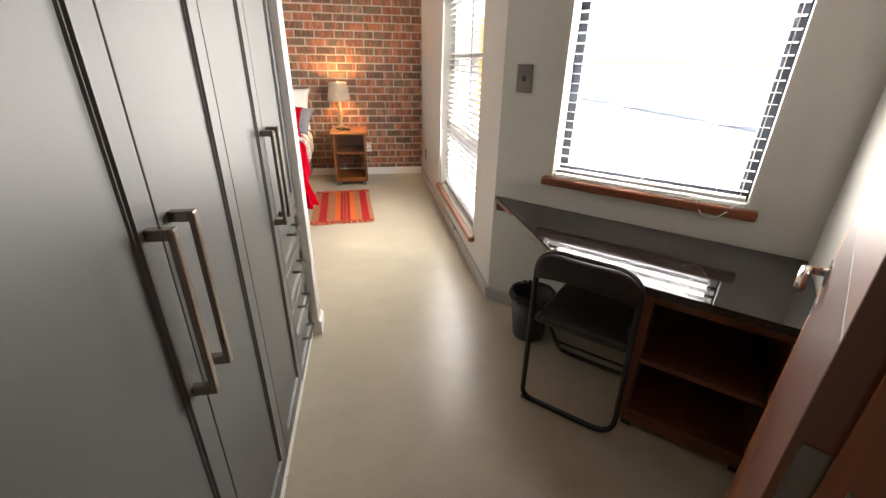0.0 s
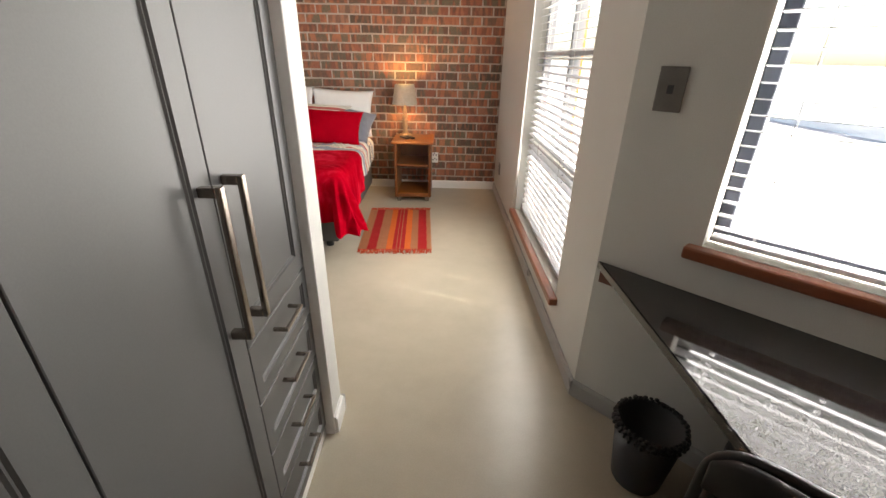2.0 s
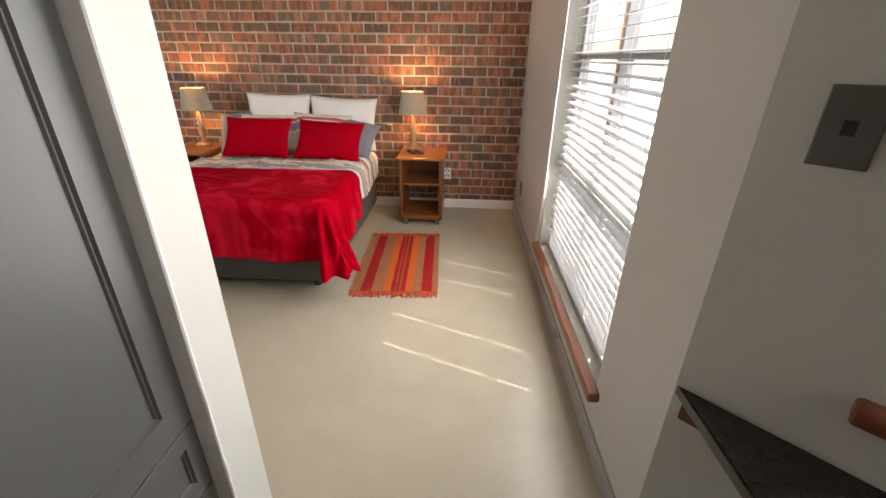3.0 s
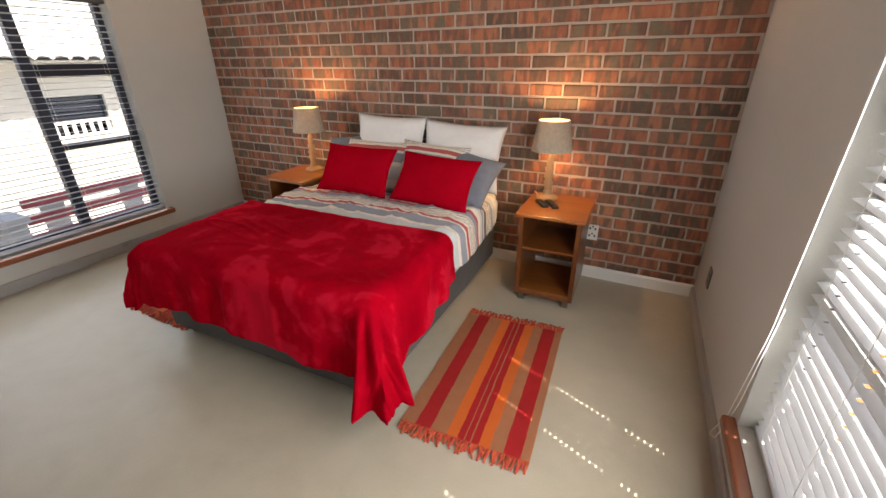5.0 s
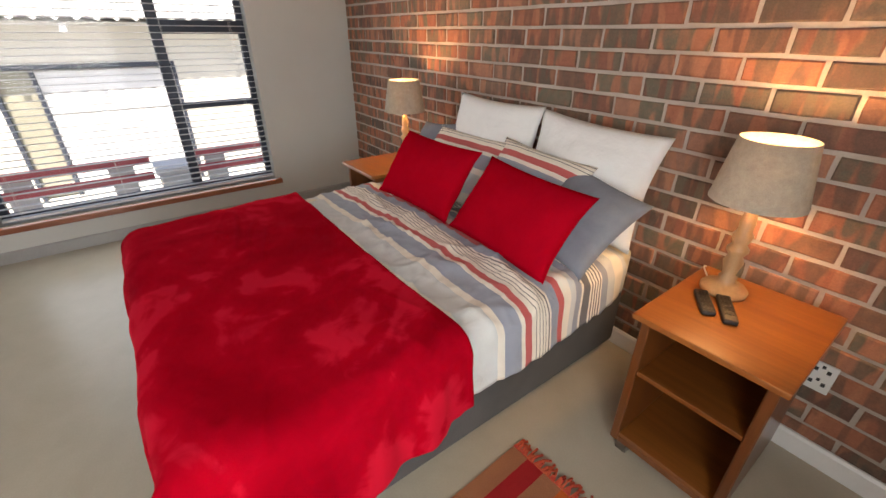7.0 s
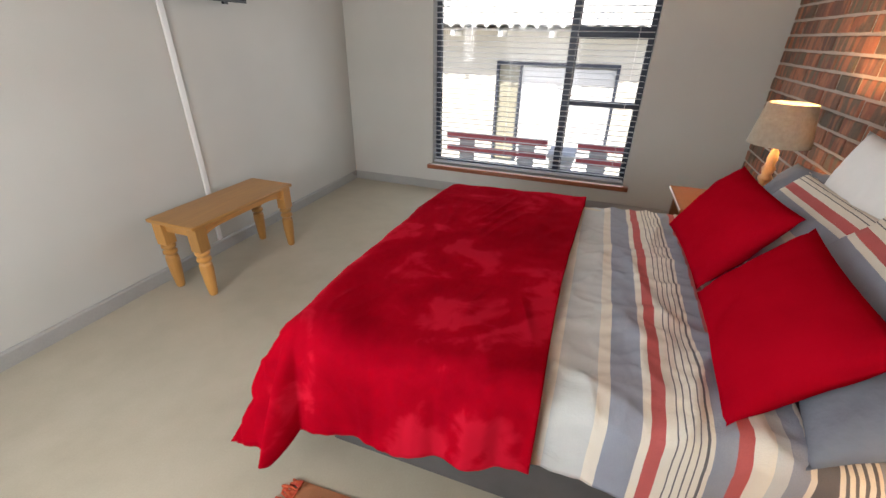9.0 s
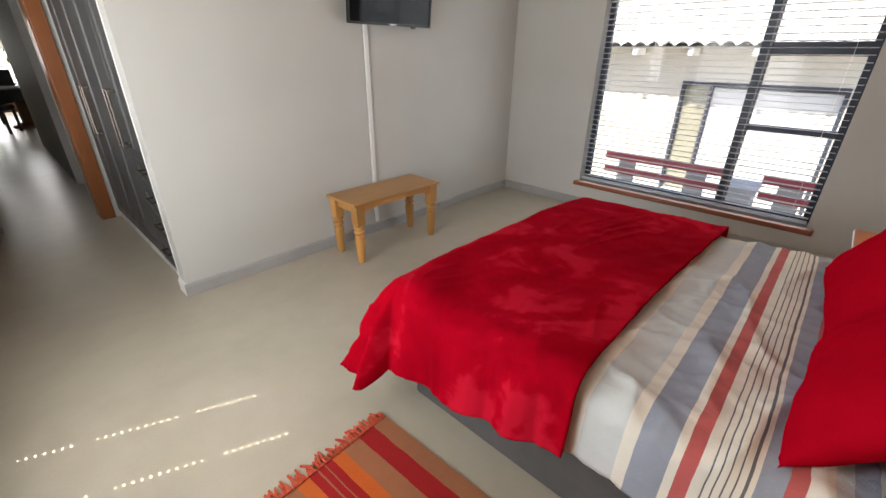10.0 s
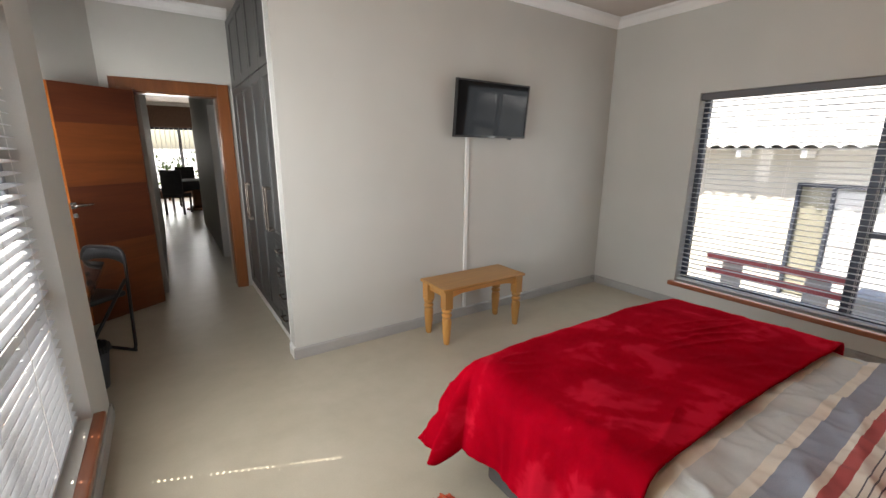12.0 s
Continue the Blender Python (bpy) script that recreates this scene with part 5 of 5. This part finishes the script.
wall("wall_dining_north_east", pose(3.9, -3.82, 0, 0, 0, 180), 2.97, CEIL, 0.15, label="plain dining room wall").matrix_basis = pose(3.9, -3.97, 0, 0, 0, 180)


cornice(pose(CW, DOORW - 0.2, 0, 0, 0, -90), 4.5)
cornice(pose(CE, -3.8, 0, 0, 0, 90), 4.5)
cornice(pose(3.9, -9.4, 0, 0, 0, 180), 7.5)


def dining_chair(m):
    e = thing("dining_chair", "dark upholstered high-backed dining chair", "chair", m, "chairs round the dining table")
    part("seat", boxes((-0.22, 0.22, -0.22, 0.22, 0.40, 0.48), bevel=0.02), M_CLOTH, e)
    part("backrest", boxes((-0.22, 0.22, 0.17, 0.23, 0.481, 1.02), bevel=0.02), M_CLOTH, e)
    for x in (-0.19, 0.19):
        for y in (-0.19, 0.19):
            part("leg", boxes((x - 0.02, x + 0.02, y - 0.02, y + 0.02, 0, 0.40), bevel=0.004, seg=1), M_DARKWOOD, e)
    return e


TX, TY = 0.05, -6.3
first = dining_chair(pose(TX + 0.42, TY + 0.62, 0, 0, 0, -25))
copy_thing(first, pose(TX - 0.45, TY + 0.45, 0, 0, 0, 40))
copy_thing(first, pose(TX + 0.15, TY - 0.95, 0, 0, 0, 180))
copy_thing(first, pose(TX - 0.85, TY - 0.3, 0, 0, 0, 95))
dt = thing("dining_table", "round dining table on a heavy wooden pedestal", "table", pose(TX, TY, 0))
part("tabletop", lathe([(0.001, 0.70), (0.58, 0.70), (0.60, 0.715), (0.60, 0.735), (0.001, 0.735)], 40, False), M_DARKWOOD, dt, smooth=False)
part("pedestal", lathe([(0.001, 0.0), (0.26, 0.0), (0.24, 0.05), (0.10, 0.10), (0.09, 0.60), (0.2, 0.70)], 20, False), M_FRAMEWOOD, dt)
tc_bm = lathe([(0.001, 0.738), (0.606, 0.738), (0.612, 0.733), (0.63, 0.50)], 48, False)
for v in tc_bm.verts:
    if v.co.z < 0.6:
        a = math.atan2(v.co.y, v.co.x)
        k = 1 + 0.05 * math.sin(a * 9)
        v.co.x, v.co.y, v.co.z = v.co.x * k, v.co.y * k, v.co.z + 0.05 * math.cos(a * 4)
tcl = part("tablecloth", tc_bm, M_CLOTH, None, "", True)
tcl.location = (TX, TY, 0)
tagged(tcl, "dark cloth over the round dining table", "tablecloth")
con = thing("console_table", "slim timber console table against the brick wall", "table", pose(1.05, -8.9, 0))
part("top", boxes((-0.5, 0.45, -0.2, 0.2, 0.76, 0.80), bevel=0.006), M_FRAMEWOOD, con)
for x in (-0.44, 0.39):
    for y in (-0.15, 0.15):
        part("leg", boxes((x - 0.03, x + 0.03, y - 0.03, y + 0.03, 0, 0.76), bevel=0.006, seg=1), M_FRAMEWOOD, con)
w4 = thing("window_4", "dining room window with dark frame and burglar bars", "window", pose(3.9, -9.4, 0, 0, 0, 180), kind="structure")
for b in ((2.95, 3.01, 0.1, 0.16, 0.25, 2.1), (4.49, 4.55, 0.1, 0.16, 0.25, 2.1), (3.72, 3.80, 0.1, 0.16, 0.25, 2.1), (3.01, 3.72, 0.1, 0.16, 2.04, 2.1), (3.80, 4.49, 0.1, 0.16, 2.04, 2.1), (3.01, 3.72, 0.1, 0.16, 0.25, 0.31), (3.80, 4.49, 0.1, 0.16, 0.25, 0.31)):
    part("window_frame", boxes(b), M_ALU, w4)
for k in range(13):
    u = 3.04 + k * 0.12
    part("bar", boxes((u - 0.006, u + 0.006, 0.06, 0.072, 0.26, 2.09)), M_WHITE, w4)
for k in range(4):
    part("curtain_fold", lathe([(0.035, 0.05), (0.03, 2.3)], 10), M_CLOTH, w4, "dark curtain gathered to the side").location = (2.76 + k * 0.055, -0.05, 0)
d2 = thing("door_2", "timber frame of a side door off the corridor", "door frame", kind="structure")
part("jamb", boxes((CW - 0.15, CW + 0.02, 0.04, 0.14, 0, 2.12), bevel=0.004), M_FRAMEWOOD, d2)
part("jamb", boxes((CW - 0.15, CW + 0.02, -0.78, -0.68, 0, 2.12), bevel=0.004), M_FRAMEWOOD, d2)
part("head", boxes((CW - 0.15, CW + 0.02, -0.68, 0.04, 2.02, 2.12), bevel=0.004), M_FRAMEWOOD, d2)
part("leaf", boxes((CW - 0.13, CW - 0.09, -0.68, 0.04, 0.005, 2.02), bevel=0.003), M_DOORWOOD, d2, "closed timber side door")


def wall_leaves(x, y, z, s, label):
    e = thing("wall_ornament", label, "wall art", pose(x, y, z), "metal ornaments in the corridor")
    for k in range(4):
        bm = lathe([(0.001, -0.11), (0.022, -0.06), (0.035, 0.0), (0.022, 0.06), (0.001, 0.11)], 10, False)
        for v in bm.verts:
            v.co.x *= 0.2
        lf = part("leaf", bm, M_DARK, e, "", True)
        lf.matrix_basis = pose(0, (k % 2 - 0.5) * 0.11, 0.28 - k * 0.19, 25 if k % 2 else -25, 0, 0)
    part("stem", boxes((-0.004, 0.004, -0.004, 0.004, -0.4, 0.38)), M_DARK, e)


wall_leaves(CE - 0.012, -1.9, 1.55, 1, "dark metal leaf ornament on the corridor wall")
wall_leaves(CE - 0.012, -2.5, 1.38, 1, "dark metal leaf ornament on the corridor wall")
wall_leaves(CW + 0.012, -2.0, 1.60, 1, "dark metal leaf ornament on the corridor wall")
hd = part("garden_hedge", bmesh.new(), M_LEAF)
bmh = bmesh.new()
for k in range(900):
    c = Vector((random.uniform(-3.2, 3.6), random.uniform(-13.2, -12.4), GROUND + random.uniform(0.1, 1.9 + 0.3 * math.sin(k))))
    q = Euler((random.uniform(0, 6), random.uniform(0, 6), random.uniform(0, 6))).to_matrix()
    s = random.uniform(0.05, 0.13)
    vs = [bmh.verts.new(c + q @ Vector(v) * s) for v in ((-1, 0, 0), (0, -0.45, 0.1), (1, 0, 0), (0, 0.45, 0.1))]
    bmh.faces.new(vs)
bmh.to_mesh(hd.data)
bmh.free()
tagged(hd, "sunlit green hedge beyond the dining room window", "hedge", kind="stuff")


# ---- bricks of the feature wall ----
COURSE, PITCH, B_LEN, B_H, B_DEEP = 0.0884, 0.2295, 0.2155, 0.0735, 0.02


def brick_shape(rng):
    """One worn face brick, its front towards -y: (verts, faces)."""
    hx, hz = B_LEN / 2, B_H / 2
    ring = [(-hx, -hz), (0, -hz), (hx, -hz), (hx, 0), (hx, hz), (0, hz), (-hx, hz), (-hx, 0)]
    wob = [(x + rng.uniform(-0.0022, 0.0022), z + rng.uniform(-0.0022, 0.0022)) for x, z in ring]
    verts = [(x, B_DEEP, z) for x, z in ring]
    verts += [(x, 0.005, z) for x, z in wob]
    verts += [(x * (1 - 0.005 / hx), rng.uniform(-0.0015, 0.0015), z * (1 - 0.0055 / hz)) for x, z in wob]
    faces = []
    for k in (0, 8):
        for i in range(8):
            j = (i + 1) % 8
            faces.append((k + i, k + j, k + 8 + j, k + 8 + i))
    faces.append(tuple(range(16, 24)))
    return verts, faces


rng = random.Random(7)
shapes = [brick_shape(rng) for _ in range(8)]
brick_meshes = []
for vs, fs in shapes:
    me = bpy.data.meshes.new("brick")
    me.from_pydata(vs, [], fs)
    me.materials.append(M_BRICK)
    brick_meshes.append(me)
far_v, far_f, near = [], [], 0
for k in range(32):
    zc = 0.054 + k * COURSE + COURSE / 2
    if zc + B_H / 2 < 0.03 or zc - B_H / 2 > CEIL - 0.02:
        continue
    x = -0.415 + (PITCH / 2 if k % 2 else 0)
    while x > WEST:
        x -= PITCH
    while x < EAST:
        a, b = max(x + 0.007, WEST + 0.002), min(x + 0.007 + B_LEN, EAST - 0.002)
        x += PITCH
        if b - a < 0.03:
            continue
        which = rng.randrange(8)
        y = NORTH + rng.uniform(-0.002, 0.003)
        if near < 300 and a > -1.45 and k < 28:
            near += 1
            ob = share("brick", brick_meshes[which], north)
            ob.matrix_basis = Matrix.Translation(((a + b) / 2, y, zc)) @ pose(0, 0, 0, rng.uniform(-0.6, 0.6), rng.uniform(-0.4, 0.4), rng.uniform(-0.4, 0.4)) @ Matrix.Diagonal(((b - a) / B_LEN, 1, 1, 1))
        else:
            vs, fs = shapes[which]
            n0 = len(far_v)
            far_v += [((a + b) / 2 + p * (b - a) / B_LEN, y + q, zc + r) for p, q, r in vs]
            far_f += [tuple(n0 + i for i in f) for f in fs]
me = bpy.data.meshes.new("brickwork")
me.from_pydata(far_v, [], far_f)
me.materials.append(M_BRICK)
bw2 = new("brickwork", me)
bw2.parent = north
tagged(bw2, kind="stuff")
